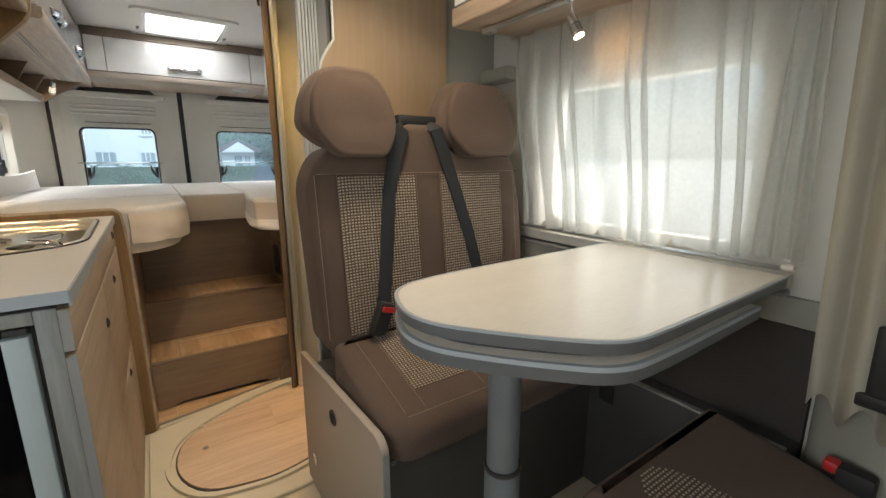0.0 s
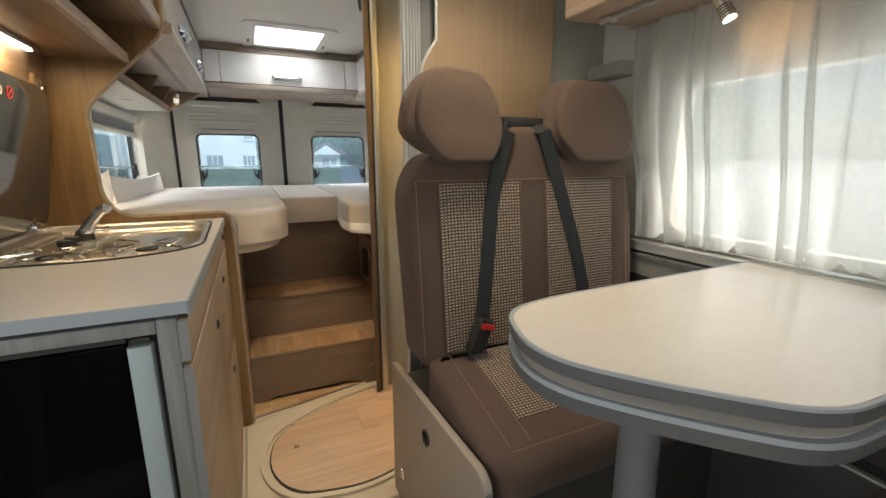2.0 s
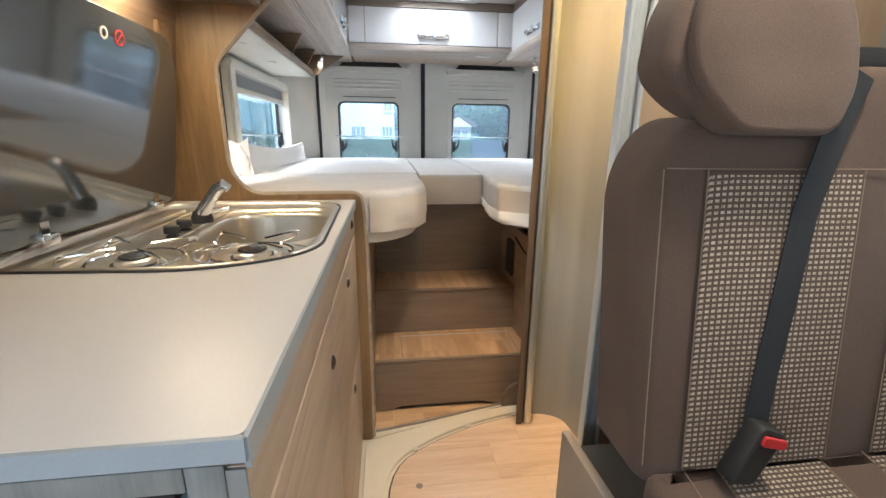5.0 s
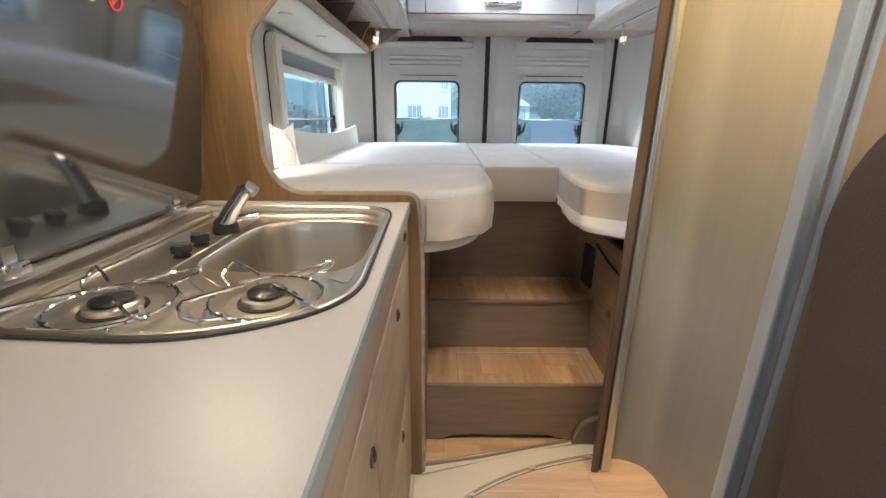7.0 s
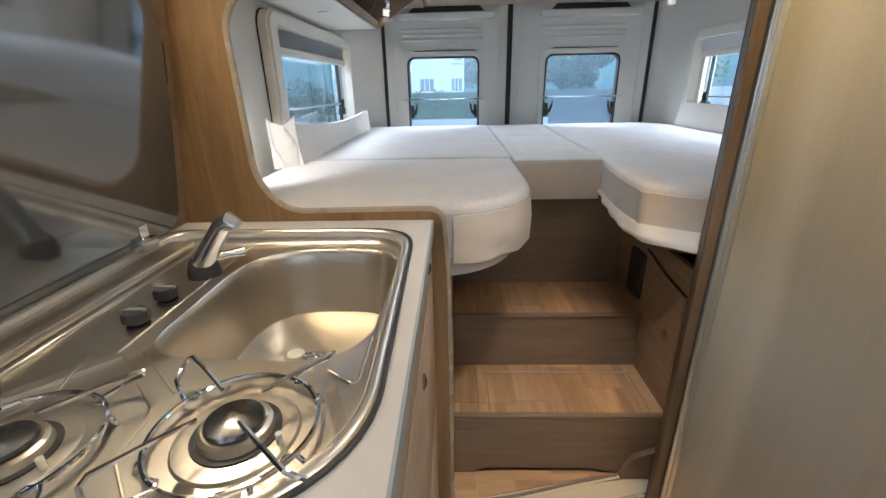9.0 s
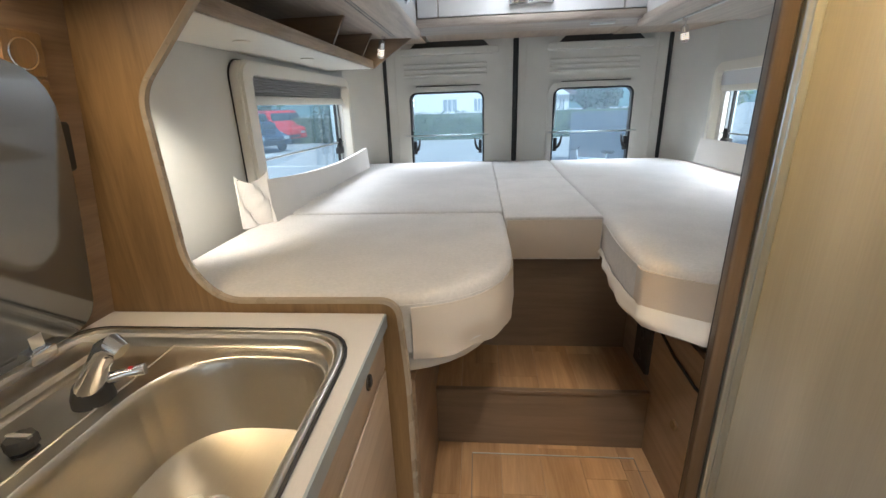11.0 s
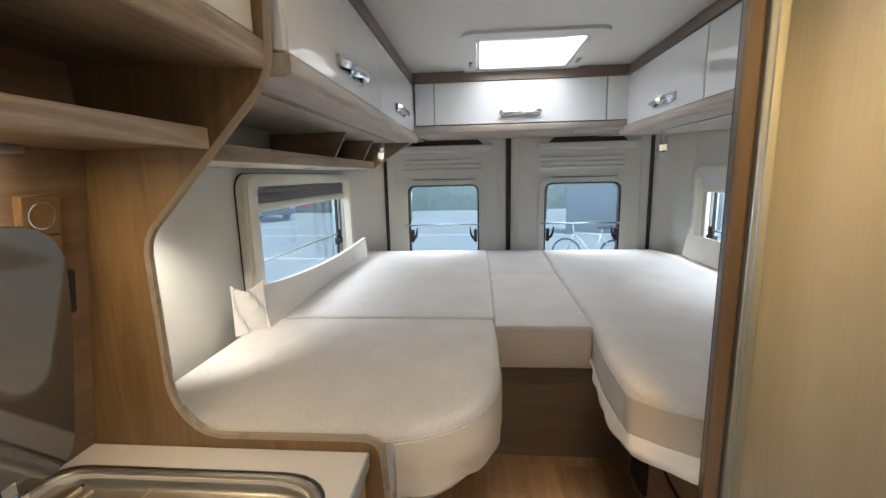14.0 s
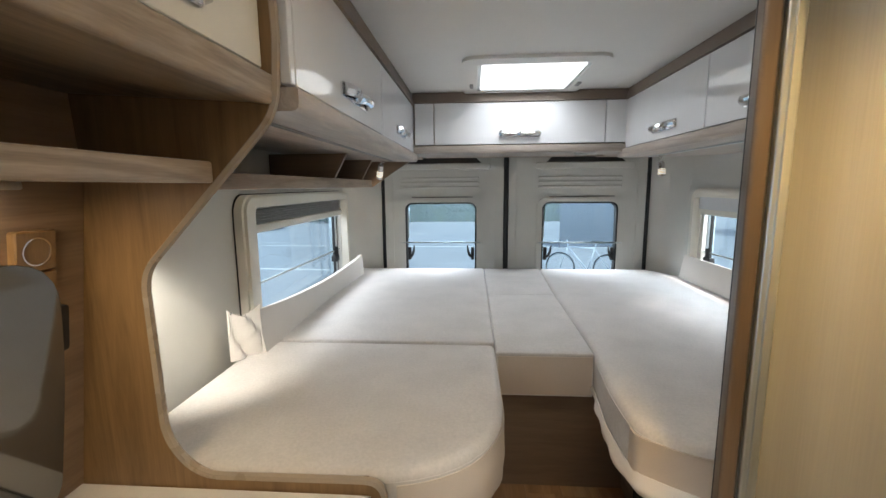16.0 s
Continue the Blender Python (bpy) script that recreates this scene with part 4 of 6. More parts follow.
# ---- overhead cupboards round the bed ----
def handle(parent, axis, at, a0, a1, z, s):
    """A bowed chrome grip; axis: the way it runs; s: the way it stands out."""
    pts = []
    for k in range(13):
        a, out = a0 + (a1 - a0) * k / 12, at + s * (0.006 + 0.016 * abs(math.sin(k / 6 * math.pi)) ** 0.7)
        pts.append((a, out, z) if axis == "x" else (out, a, z))
    h = part("handle", tube(pts, [0.013, 0.013, 0.012, 0.010, 0.010, 0.012, 0.013, 0.012, 0.010, 0.010, 0.012, 0.013, 0.013], 8), M_CHROME, parent, "bowed chrome handle")
    if axis == "x":
        part("back_plate", prism(rrect(a0 - 0.004, a1 + 0.004, z - 0.016, z + 0.016, 0.006, 3), "y", at + s * 0.004, at), M_CHROME, h)
        part("foot", box((a0 + a1) / 2 - 0.012, (a0 + a1) / 2 + 0.012, min(at, at + s * 0.014), max(at, at + s * 0.014), z - 0.012, z + 0.012, 0.003), M_CHROME, h)
    else:
        part("back_plate", prism(rrect(a0 - 0.004, a1 + 0.004, z - 0.016, z + 0.016, 0.006, 3), "x", at, at + s * 0.004), M_CHROME, h)
        part("foot", box(min(at, at + s * 0.014), max(at, at + s * 0.014), (a0 + a1) / 2 - 0.012, (a0 + a1) / 2 + 0.012, z - 0.012, z + 0.012, 0.003), M_CHROME, h)
    return h


rear_cab = thing("overhead_cabinet", (0.27, 3.6, 1.58), "white gloss overhead cabinet across the rear doors", "cabinet", "overhead cabinets")
part("body", box(-0.232, 0.777, 3.404, 3.92, 1.625, 1.865), M_PALE, rear_cab)
for a, b in ((-0.228, -0.137), (-0.133, 0.670), (0.674, 0.772)):
    d = part("door", box(a, b, 3.385, 3.403, 1.624, 1.818, 0.002, 1), M_WHITE, rear_cab, "white gloss door")
    if b - a > 0.5:
        handle(d, "x", 3.385, 0.182, 0.365, 1.672, -1)
part("cornice", prism([(3.378, 1.820), (3.404, 1.820), (3.404, 1.868), (3.392, 1.868)], "x", -0.238, 0.782), M_BROWN, rear_cab, "taupe cornice")
part("rail", prism(rounded([(3.374, 1.582), (3.374, 1.618), (3.42, 1.618), (3.60, 1.60), (3.60, 1.582)], [0.01, 0.005, 0, 0, 0], 3), "x", -0.238, 0.782), M_RAILX, rear_cab, "pale oak light rail")
part("underside", box(-0.232, 0.777, 3.42, 3.93, 1.596, 1.624), M_PALE, rear_cab)
part("vent_plate", prism(rrect(0.545, 0.655, 3.43, 3.465, 0.012, 3), "z", 1.574, 1.584), M_ALU, rear_cab)

left_cab = thing("overhead_cabinet", (-0.45, 2.7, 1.55), "white gloss overhead cabinet above the bed and shelf", "cabinet", "overhead cabinets")
part("body", box(-0.695, -0.252, 1.972, 3.92, 1.588, 1.865), M_PALE, left_cab)
for a, b in ((1.972, 1.989), (1.992, 2.655), (2.659, 3.383)):
    d = part("door", box(-0.252, -0.234, a, b, 1.589, 1.806, 0.002, 1), M_WHITE, left_cab, "white gloss door")
    if b - a > 0.5:
        handle(d, "y", -0.234, *((2.235, 2.445) if a < 2.5 else (2.90, 3.10)), 1.640, 1)
part("cornice", prism([(-0.228, 1.808), (-0.254, 1.808), (-0.254, 1.868), (-0.242, 1.868)], "y", 1.972, 3.384), M_BROWN, left_cab, "taupe cornice")
part("rail", prism(rounded([(-0.224, 1.548), (-0.224, 1.584), (-0.30, 1.586), (-0.695, 1.586), (-0.695, 1.560), (-0.30, 1.548)], [0.012, 0.005, 0, 0, 0, 0], 3), "y", 1.972, 3.44), M_RAIL, left_cab, "pale oak light rail")
part("groove", box(-0.330, -0.325, 1.98, 3.36, 1.5465, 1.5500), M_GREY, left_cab)
part("groove", box(-0.342, -0.338, 1.98, 3.36, 1.5465, 1.5500), M_GREY, left_cab)

right_cab = thing("overhead_cabinet", (1.0, 2.7, 1.55), "white gloss overhead cabinet above the bed opposite the shelf", "cabinet", "overhead cabinets")
part("body", box(0.782, 1.238, 2.02, 3.92, 1.590, 1.865), M_PALE, right_cab)
for a, b in ((2.02, 2.694), (2.698, 3.383)):
    d = part("door", box(0.764, 0.782, a, b, 1.598, 1.818, 0.002, 1), M_WHITE, right_cab, "white gloss door")
    handle(d, "y", 0.764, *((2.88, 3.07) if a > 2.5 else (2.30, 2.50)), 1.642, -1)
part("cornice", prism([(0.756, 1.820), (0.784, 1.820), (0.784, 1.868), (0.770, 1.868)], "y", 2.02, 3.384), M_BROWN, right_cab, "taupe cornice")
part("rail", prism(rounded([(0.750, 1.556), (0.750, 1.594), (0.80, 1.594), (1.238, 1.592), (1.238, 1.565), (0.82, 1.556)], [0.012, 0.005, 0, 0, 0, 0], 3), "y", 2.02, 3.44), M_RAIL, right_cab, "pale oak light rail")
part("lamp_track", box(0.862, 0.878, 2.4, 3.36, 1.552, 1.557), M_ALU, right_cab)

shelf = thing("open_shelf", (-0.57, 2.7, 1.43), "pale oak open shelf with dividers above the bed window", "shelf")
part("board", box(-0.695, -0.452, 1.972, 3.40, 1.425, 1.441), M_FRAME, shelf, "cream underside")
part("front_lip", box(-0.462, -0.448, 1.972, 3.40, 1.425, 1.460, 0.003), M_GREYOAK, shelf)
for y in (2.83, 3.22):
    part("divider", prism([(-0.695, 1.441), (-0.463, 1.441), (-0.405, 1.548), (-0.695, 1.548)], "y", y, y + 0.014), M_OAKX, shelf)
part("end_bracket", prism([(-0.695, 1.425), (-0.45, 1.425), (-0.26, 1.55), (-0.695, 1.55)], "y", 3.40, 3.416), M_OAKX, shelf)
for y in (2.42, 2.86):
    part("disc", lathe([(0.022, 0), (0.022, 0.003), (0.016, 0.004)], (-0.56, y, 1.4215), "z", 16), M_FRAME, shelf)


def spot(name, root, head, tip, label, group, lit=True):
    s = thing(name, root, label, "spot lamp", group)
    r, h, t = Vector(root), Vector(head), Vector(tip)
    part("bracket", tube([r, (r + Vector((h.x, h.y, r.z))) / 2, Vector((h.x, h.y, r.z - 0.012)), h], 0.0035, 8), M_CHROME, s)
    part("mount", lathe([(0.010, 0), (0.010, 0.010), (0.007, 0.012)], r - Vector((0, 0, 0.010)), "z", 16), M_CHROME, s)
    ax = (t - h).normalized().to_track_quat("Z", "Y").to_matrix().to_4x4()
    n = (t - h).length
    part("housing", lathe([(0.009, -0.006), (0.0145, 0.0), (0.0150, n * 0.4), (0.0150, n), (0.0135, n), (0.0125, n - 0.004)], h, ax, 20), M_CHROME, s, "chrome cylinder")
    for k in range(4):
        part("vent", lathe([(0.0153, n * (0.45 + 0.11 * k)), (0.0153, n * (0.49 + 0.11 * k))], h, ax, 20), M_VENT if lit else M_DARK, s)
    part("lens", lathe([(0.0128, n - 0.006), (0.0128, n - 0.003)], h, ax, 20), M_SPOTON, s, "lit lens")
    return s


spot("spot_lamp", (-0.378, 3.33, 1.548), (-0.388, 3.335, 1.528), (-0.404, 3.362, 1.468), "chrome spot lamp lit below the overhead cabinet", "bed spots")
spot("spot_lamp", (0.870, 3.24, 1.552), (0.872, 3.238, 1.520), (0.878, 3.236, 1.462), "chrome spot lamp lit below the overhead cabinet", "bed spots")
spot("spot_lamp", (-0.600, 2.030, 1.424), (-0.605, 2.035, 1.405), (-0.618, 2.052, 1.368), "chrome spot lamp lit below the open shelf", "bed spots")
spot("spot_lamp", (0.955, 0.81, 1.512), (0.958, 0.805, 1.462), (0.958, 0.776, 1.411), "dark chrome spot lamp glowing warm before the curtain", "dinette spots", False)

# ---- kitchen ----
part_z = rounded([(-0.70, 0.0), (-0.098, 0.0), (-0.098, 0.76), (-0.108, 0.918), (-0.170, 0.918), (-0.440, 0.916), (-0.497, 0.985), (-0.503, 1.290), (-0.258, 1.545), (-0.250, 1.66), (-0.262, 1.868), (-0.70, 1.868)],
                 [0, 0, 0.05, 0.045, 0, 0.055, 0.10, 0.035, 0.035, 0.03, 0, 0], 7)
screen = thing("partition", (-0.4, 1.955, 0), "curved oak partition between the kitchen and the bed", "partition", kind="structure")
part("board", prism(part_z, "y", 1.948, 1.966, 0.0), M_OAKZ, screen)
part("edge_strip", tube([(u, 1.957, v) for u, v in part_z[1:-1]], 0.0093, 8), M_EDGEP, screen, "pale grey rounded edge strip")
back_wall = whole("wall_kitchen", prism([(-0.70, 0.88), (-0.658, 0.88), (-0.578, 1.44), (-0.60, 1.868), (-0.70, 1.868)], "y", 0.92, 1.947), M_OAK, "oak lined kitchen rear wall", "wall", kind="structure")

kit = thing("kitchen_unit", (-0.4, 1.4, 0), "pale oak kitchen unit with grey edging and push locks", "kitchen unit")
part("carcass", ring([(-0.69, 0.905), (-0.150, 0.905), (-0.150, 1.946), (-0.69, 1.946)], [(-0.675, 0.92), (-0.162, 0.92), (-0.162, 1.93), (-0.675, 1.93)], "z", 0.02, 0.872), M_GREY, kit)
part("end_post", box(-0.174, -0.146, 0.862, 0.886, 0.02, 0.872, 0.002), M_GREYW, kit, "grey corner post")
part("end_post", box(-0.685, -0.655, 0.862, 0.886, 0.02, 0.872, 0.002), M_GREYW, kit)
part("end_rail", box(-0.655, -0.174, 0.862, 0.886, 0.850, 0.872, 0.002), M_GREYW, kit)
def front(y0, y1, z0, z1):
    d = part("drawer_front" if z1 > 0.8 else "door", box(-0.149, -0.131, y0, y1, z0, z1, 0.003, 2), M_PALE, kit, "pale oak front")
    part("edge", box(-0.149, -0.132, y0 - 0.0025, y0 + 0.0015, z0 + 0.002, z1 - 0.002), M_GREY, d)
    return d


def lock(parent, y, z):
    k = part("push_lock", lathe([(0.013, 0), (0.013, 0.003), (0.009, 0.004), (0.008, 0.0045), (0.006, 0.005)], (-0.131, y, z), "x", 16), M_CAP, parent, "round dark chrome push lock")
    part("button", lathe([(0.006, 0.005), (0.006, 0.006)], (-0.131, y, z), "x", 12), M_DARK, k)


d = front(0.866, 1.935, 0.795, 0.868)
lock(d, 1.818, 0.846)
for a, b, z0, z1, ly, lz in ((0.866, 1.345, 0.06, 0.789, 1.30, 0.70), (1.350, 1.935, 0.440, 0.789, 1.63, 0.735), (1.350, 1.935, 0.06, 0.435, 1.67, 0.400)):
    lock(front(a, b, z0, z1), ly, lz)

fr = thing("fridge", (-0.40, 0.86, 0.05), "black built-in fridge with a light handle strip", "fridge")
part("body", box(-0.650, -0.176, 0.884, 0.90, 0.04, 0.848), M_DARK, fr)
part("door", box(-0.648, -0.217, 0.868, 0.884, 0.04, 0.838, 0.004), M_FRIDGE, fr, "black gloss door")
part("handle_strip", prism(rounded([(-0.215, 0.862), (-0.184, 0.866), (-0.182, 0.884), (-0.217, 0.884)], 0.003, 2), "z", 0.04, 0.832), surface("pale_blue_plastic", (0.42, 0.50, 0.52), 0.35, vary=0.04), fr, "pale grey handle strip")
part("hinge", box(-0.212, -0.184, 0.866, 0.882, 0.836, 0.846, 0.002), M_BLACK, fr)
part("top_grille", box(-0.648, -0.217, 0.870, 0.884, 0.840, 0.848), M_BLACK, fr)

DECK = 0.880
hob = rounded([(-0.652, 1.262), (-0.30, 1.240), (-0.150, 1.330), (-0.162, 1.878), (-0.652, 1.878)], [0.06, 0.18, 0.13, 0.10, 0.06], 8)
scale_hob = lambda k: [(-0.405 + (u + 0.405) * (1 - k / 0.245), 1.56 + (v - 1.56) * (1 - k / 0.31)) for u, v in hob]
basin = rounded([(-0.452, 1.495), (-0.180, 1.478), (-0.176, 1.832), (-0.452, 1.838)], [0.06, 0.10, 0.09, 0.15], 8)


def on_ray(pts, c, ang):
    """Where the ray from c at an angle leaves a closed outline."""
    d, best = Vector((math.cos(ang), math.sin(ang))), None
    for i, p in enumerate(pts):
        p, e = Vector(p) - Vector(c), Vector(pts[(i + 1) % len(pts)]) - Vector(pts[i])
        den = d.x * e.y - d.y * e.x
        if abs(den) < 1e-12:
            continue
        t, u = (p.x * e.y - p.y * e.x) / den, (p.x * d.y - p.y * d.x) / den
        if t > 0 and -1e-6 <= u <= 1 + 1e-6:
            best = t if best is None else max(best, t)
    return (c[0] + d.x * best, c[1] + d.y * best)


def bridged(outer, inner, c, z, bm, n=120):
    """A flat sheet from an outline to an opening in it, both seen from a centre c."""
    angs = sorted([2 * math.pi * k / n for k in range(n)] + [math.atan2(v - c[1], u - c[0]) % (2 * math.pi) for u, v in outer])
    op, ip = [on_ray(outer, c, a) for a in angs], [on_ray(inner, c, a) for a in angs]
    ov, iv = [bm.verts.new((u, v, z)) for u, v in op], [bm.verts.new((u, v, z)) for u, v in ip]
    for i in range(len(angs)):
        j = (i + 1) % len(angs)
        bm.faces.new((ov[i], ov[j], iv[j], iv[i]))
    return ov, iv, op, ip


def walled(bm, loop, pts, z):
    nxt = [bm.verts.new((u, v, z)) for u, v in pts]
    for i in range(len(loop)):
        j = (i + 1) % len(loop)
        bm.faces.new((loop[i], loop[j], nxt[j], nxt[i]))
    return nxt


shrunk = lambda pts, k: [(sum(p[0] for p in pts) / len(pts) + (u - sum(p[0] for p in pts) / len(pts)) * k, sum(p[1] for p in pts) / len(pts) + (v - sum(p[1] for p in pts) / len(pts)) * k) for u, v in pts]
top = thing("worktop", (-0.4, 1.4, 0.88), "pale laminate kitchen worktop with a grey front edge", "worktop")
bm = bmesh.new()
outer = rounded([(-0.655, 0.858), (-0.128, 0.858), (-0.128, 1.945), (-0.655, 1.945)], [0, 0.008, 0, 0], 3)
cut = scale_hob(0.012)
ov, iv, op, ip = bridged(outer, cut, (-0.405, 1.56), 0.900, bm)
walled(bm, iv, ip, 0.874)
walled(bm, ov, op, 0.8795)
part("board", bm, M_TOP, top)
part("front_edge", box(-0.655, -0.127, 0.854, 0.8585, 0.880, 0.8995), M_EDGE, top, "grey-blue edging")
part("side_edge", box(-0.1285, -0.1245, 0.856, 1.945, 0.874, 0.8995), M_EDGE, top, "grey-blue edging")

sink = thing("hob_and_sink", (-0.4, 1.56, 0.9), "stainless steel hob and sink unit let into the worktop", "sink")
bm = bmesh.new()
loop = [bm.verts.new((u, v, 0.9005)) for u, v in scale_hob(-0.003)]
for k, z in ((0.0, 0.9035), (0.002, 0.905), (0.007, 0.905), (0.010, 0.902), (0.012, 0.893), (0.015, 0.884), (0.020, DECK)):
    loop = walled(bm, loop, scale_hob(k), z)
ov, iv, op, ip = bridged(scale_hob(0.020), basin, (-0.315, 1.665), DECK, bm)
loop = iv
for k, z in ((0.985, DECK - 0.002), (0.965, DECK - 0.010), (0.95, 0.85), (0.90, 0.775), (0.87, 0.757), (0.78, 0.750), (0.3, 0.747)):
    loop = walled(bm, loop, shrunk(ip, k), z)
bm.faces.new(loop)
part("steel_top", bm, M_STEEL, sink)
part("seal", ring(scale_hob(-0.006), scale_hob(-0.002), "z", 0.900, 0.9035), M_DARK, sink, "dark rubber seal")
part("drain", lathe([(0.030, 0), (0.030, 0.003), (0.022, 0.004), (0.020, 0.001)], (-0.315, 1.66, 0.7475)), M_CHROME, sink)
plug = part("plug", lathe([(0.012, 0), (0.014, 0.012), (0.010, 0.014)], (-0.340, 1.665, 0.751), "z", 16), M_FRAME, sink, "white sink plug on a chain")
chain = [(-0.335 + 0.014 * math.cos(k * 0.8) + 0.002 * k, 1.655 + 0.014 * math.sin(k * 0.8), 0.755 + 0.0006 * k) for k in range(16)]
part("chain", tube(chain, 0.0022, 5), M_CHROME, plug)
part("crease", tube([(-0.475, 1.50, DECK + 0.0002), (-0.475, 1.87, DECK + 0.0002)], 0.0018, 5), M_STEEL, sink)
for line in ([(-0.465, 1.496), (-0.372, 1.408), (-0.366, 1.392), (-0.363, 1.349), (-0.307, 1.291)], [(-0.509, 1.496), (-0.484, 1.424)], [(-0.444, 1.501), (-0.363, 1.430)], [(-0.181, 1.530), (-0.181, 1.452), (-0.188, 1.446), (-0.216, 1.466)]):
    part("crease", tube([(u, v, DECK + 0.0002) for u, v in line], 0.0016, 6), M_STEEL, sink)
part("rear_channel", box(-0.632, -0.585, 1.30, 1.85, DECK, 0.893, 0.004), M_STEEL, sink)
part("rear_channel", tube([(-0.572, 1.30, DECK + 0.001), (-0.572, 1.85, DECK + 0.001)], 0.004, 6), M_STEEL, sink)
for u, v in ((-0.195, 1.850), (-0.188, 1.342), (-0.60, 1.862)):
    part("screw_cap", lathe([(0.007, 0), (0.007, 0.003), (0.004, 0.004)], (u, v, DECK), "z", 12), M_DARK, sink)




def burner(u, v, turn):
    b = part("burner", lathe([(0.054, 0.0), (0.052, 0.003), (0.044, 0.004), (0.036, 0.0035), (0.033, 0.004), (0.031, 0.012), (0.027, 0.014)], (u, v, DECK), "z", 32), M_STEEL, sink, "steel gas burner")
    part("cap", lathe([(0.023, 0.014), (0.0255, 0.016), (0.024, 0.019), (0.014, 0.0215), (0.004, 0.0225)], (u, v, DECK), "z", 32), M_CAP, b, "dark burner cap")
    part("base_ring", lathe([(0.038, 0.0), (0.038, 0.0052), (0.034, 0.0055)], (u, v, DECK), "z", 32), M_DARK, b)
    loop = [(u + 0.070 * math.cos(a), v + 0.070 * math.sin(a), DECK + 0.010) for a in (2 * math.pi * k / 40 for k in range(40))]
    g = part("pan_support", tube(loop, 0.0027, 6, True), M_CHROME, sink, "chrome wire pan support")
    for k in range(4):
        a = turn + math.pi * k / 2
        ca, sa = math.cos(a), math.sin(a)
        q = lambda r, w, z: (u + r * ca - w * sa, v + r * sa + w * ca, z)
        hi, lo = DECK + 0.034, DECK + 0.010
        part("prong", tube([q(0.026, -0.003, hi - 0.001), q(0.060, -0.003, hi), q(0.098, -0.002, hi), q(0.104, 0.002, hi - 0.003), q(0.105, 0.009, hi - 0.012), q(0.096, 0.018, lo + 0.007), q(0.082, 0.020, lo + 0.003), q(0.069, 0.020, lo), q(0.064, 0.012, lo), q(0.069, 0.006, lo + 0.001)], 0.0024, 6), M_CHROME, g)
        part("leg", tube([q(0.069, -0.018, lo), q(0.073, -0.020, DECK)], 0.0026, 6), M_CHROME, g)
    part("igniter", lathe([(0.003, 0), (0.003, 0.014)], (u + 0.043, v - 0.012, DECK), "z", 8), M_FRAME, b)


burner(-0.272, 1.377, 0.84)
burner(-0.455, 1.350, 0.80)
for u, v in ((-0.492, 1.560), (-0.495, 1.626)):
    k = part("knob", lathe([(0.014, 0.0), (0.014, 0.003), (0.008, 0.004), (0.008, 0.008), (0.0165, 0.009), (0.0165, 0.020), (0.0145, 0.023)], (u, v, DECK), "z", 8), M_DARK, sink, "dark gas knob")
    part("grip", box(u - 0.015, u + 0.015, v - 0.003, v + 0.003, DECK + 0.021, DECK + 0.0255, 0.001), M_GREY, k)
tap = part("tap", lathe([(0.026, 0), (0.025, 0.012), (0.020, 0.026), (0.017, 0.03)], (-0.493, 1.720, DECK), "z", 24), M_DARK, sink, "chrome tap with a pull-out spout")
part("spout", tube([(-0.496, 1.716, 0.893), (-0.478, 1.716, 0.922), (-0.458, 1.714, 0.948), (-0.442, 1.712, 0.967), (-0.430, 1.711, 0.974), (-0.418, 1.710, 0.966)], [0.018, 0.0160, 0.0145, 0.0150, 0.0155, 0.012], 16), M_CHROME, tap)
part("lever", tube([(-0.490, 1.728, 0.902), (-0.462, 1.748, 0.905), (-0.440, 1.758, 0.906)], [0.011, 0.007, 0.009], 10), M_CHROME, tap)
part("hot_mark", lathe([(0.0035, 0), (0.0035, 0.001)], (-0.455, 1.750, 0.9125), "z", 8), M_RED, tap)

lid = thing("glass_lid", (-0.63, 1.56, 0.92), "dark tinted glass hob lid folded up against the wall", "hob lid")
lid_shape = rounded([(1.280, 0.0), (1.880, 0.0), (1.886, 0.25), (1.872, 0.420), (1.288, 0.428)], [0.03, 0.05, 0.10, 0.10, 0.09], 6)
bm = prism(lid_shape, "x", -0.003, 0.003, 0.001, 1)
TILT_LID = Matrix.Translation((-0.628, 0, 0.915)) @ Matrix.Rotation(radians(8.6), 4, "Y")
bmesh.ops.transform(bm, matrix=TILT_LID, verts=bm.verts)
pane = part("glass", bm, M_LID, lid)
for y in (1.40, 1.775):
    hg = part("hinge", box(-0.645, -0.612, y - 0.020, y + 0.020, 0.905, 0.926, 0.004), M_CHROME, lid, "chrome hinge")
    part("hinge_arm", prism(rrect(y - 0.010, y + 0.010, 0.92, 0.975, 0.008, 3), "x", -0.626, -0.620), M_CHROME, hg)
def on_lid(pts, x=0.0035, deep=0.001):
    b = prism(pts, "x", x, x + deep)
    bmesh.ops.transform(b, matrix=TILT_LID, verts=b.verts)
    return b


circ = lambda y, z, r, n=20: [(y + r * math.cos(2 * math.pi * k / n), z + r * math.sin(2 * math.pi * k / n)) for k in range(n)]
b = ring(circ(1.580, 0.378, 0.012), circ(1.580, 0.378, 0.008), "x", 0.0035, 0.005)
bmesh.ops.transform(b, matrix=TILT_LID, verts=b.verts)
part("sticker_ring", b, M_FRAME, lid)
b = ring(circ(1.632, 0.378, 0.016), circ(1.632, 0.378, 0.0125), "x", 0.0035, 0.0045)
bmesh.ops.transform(b, matrix=TILT_LID, verts=b.verts)
part("warning_ring", b, M_RED, lid, "red prohibition sign")
part("warning_bar", on_lid([(1.621, 0.369), (1.624, 0.366), (1.643, 0.387), (1.640, 0.390)]), M_RED, lid)

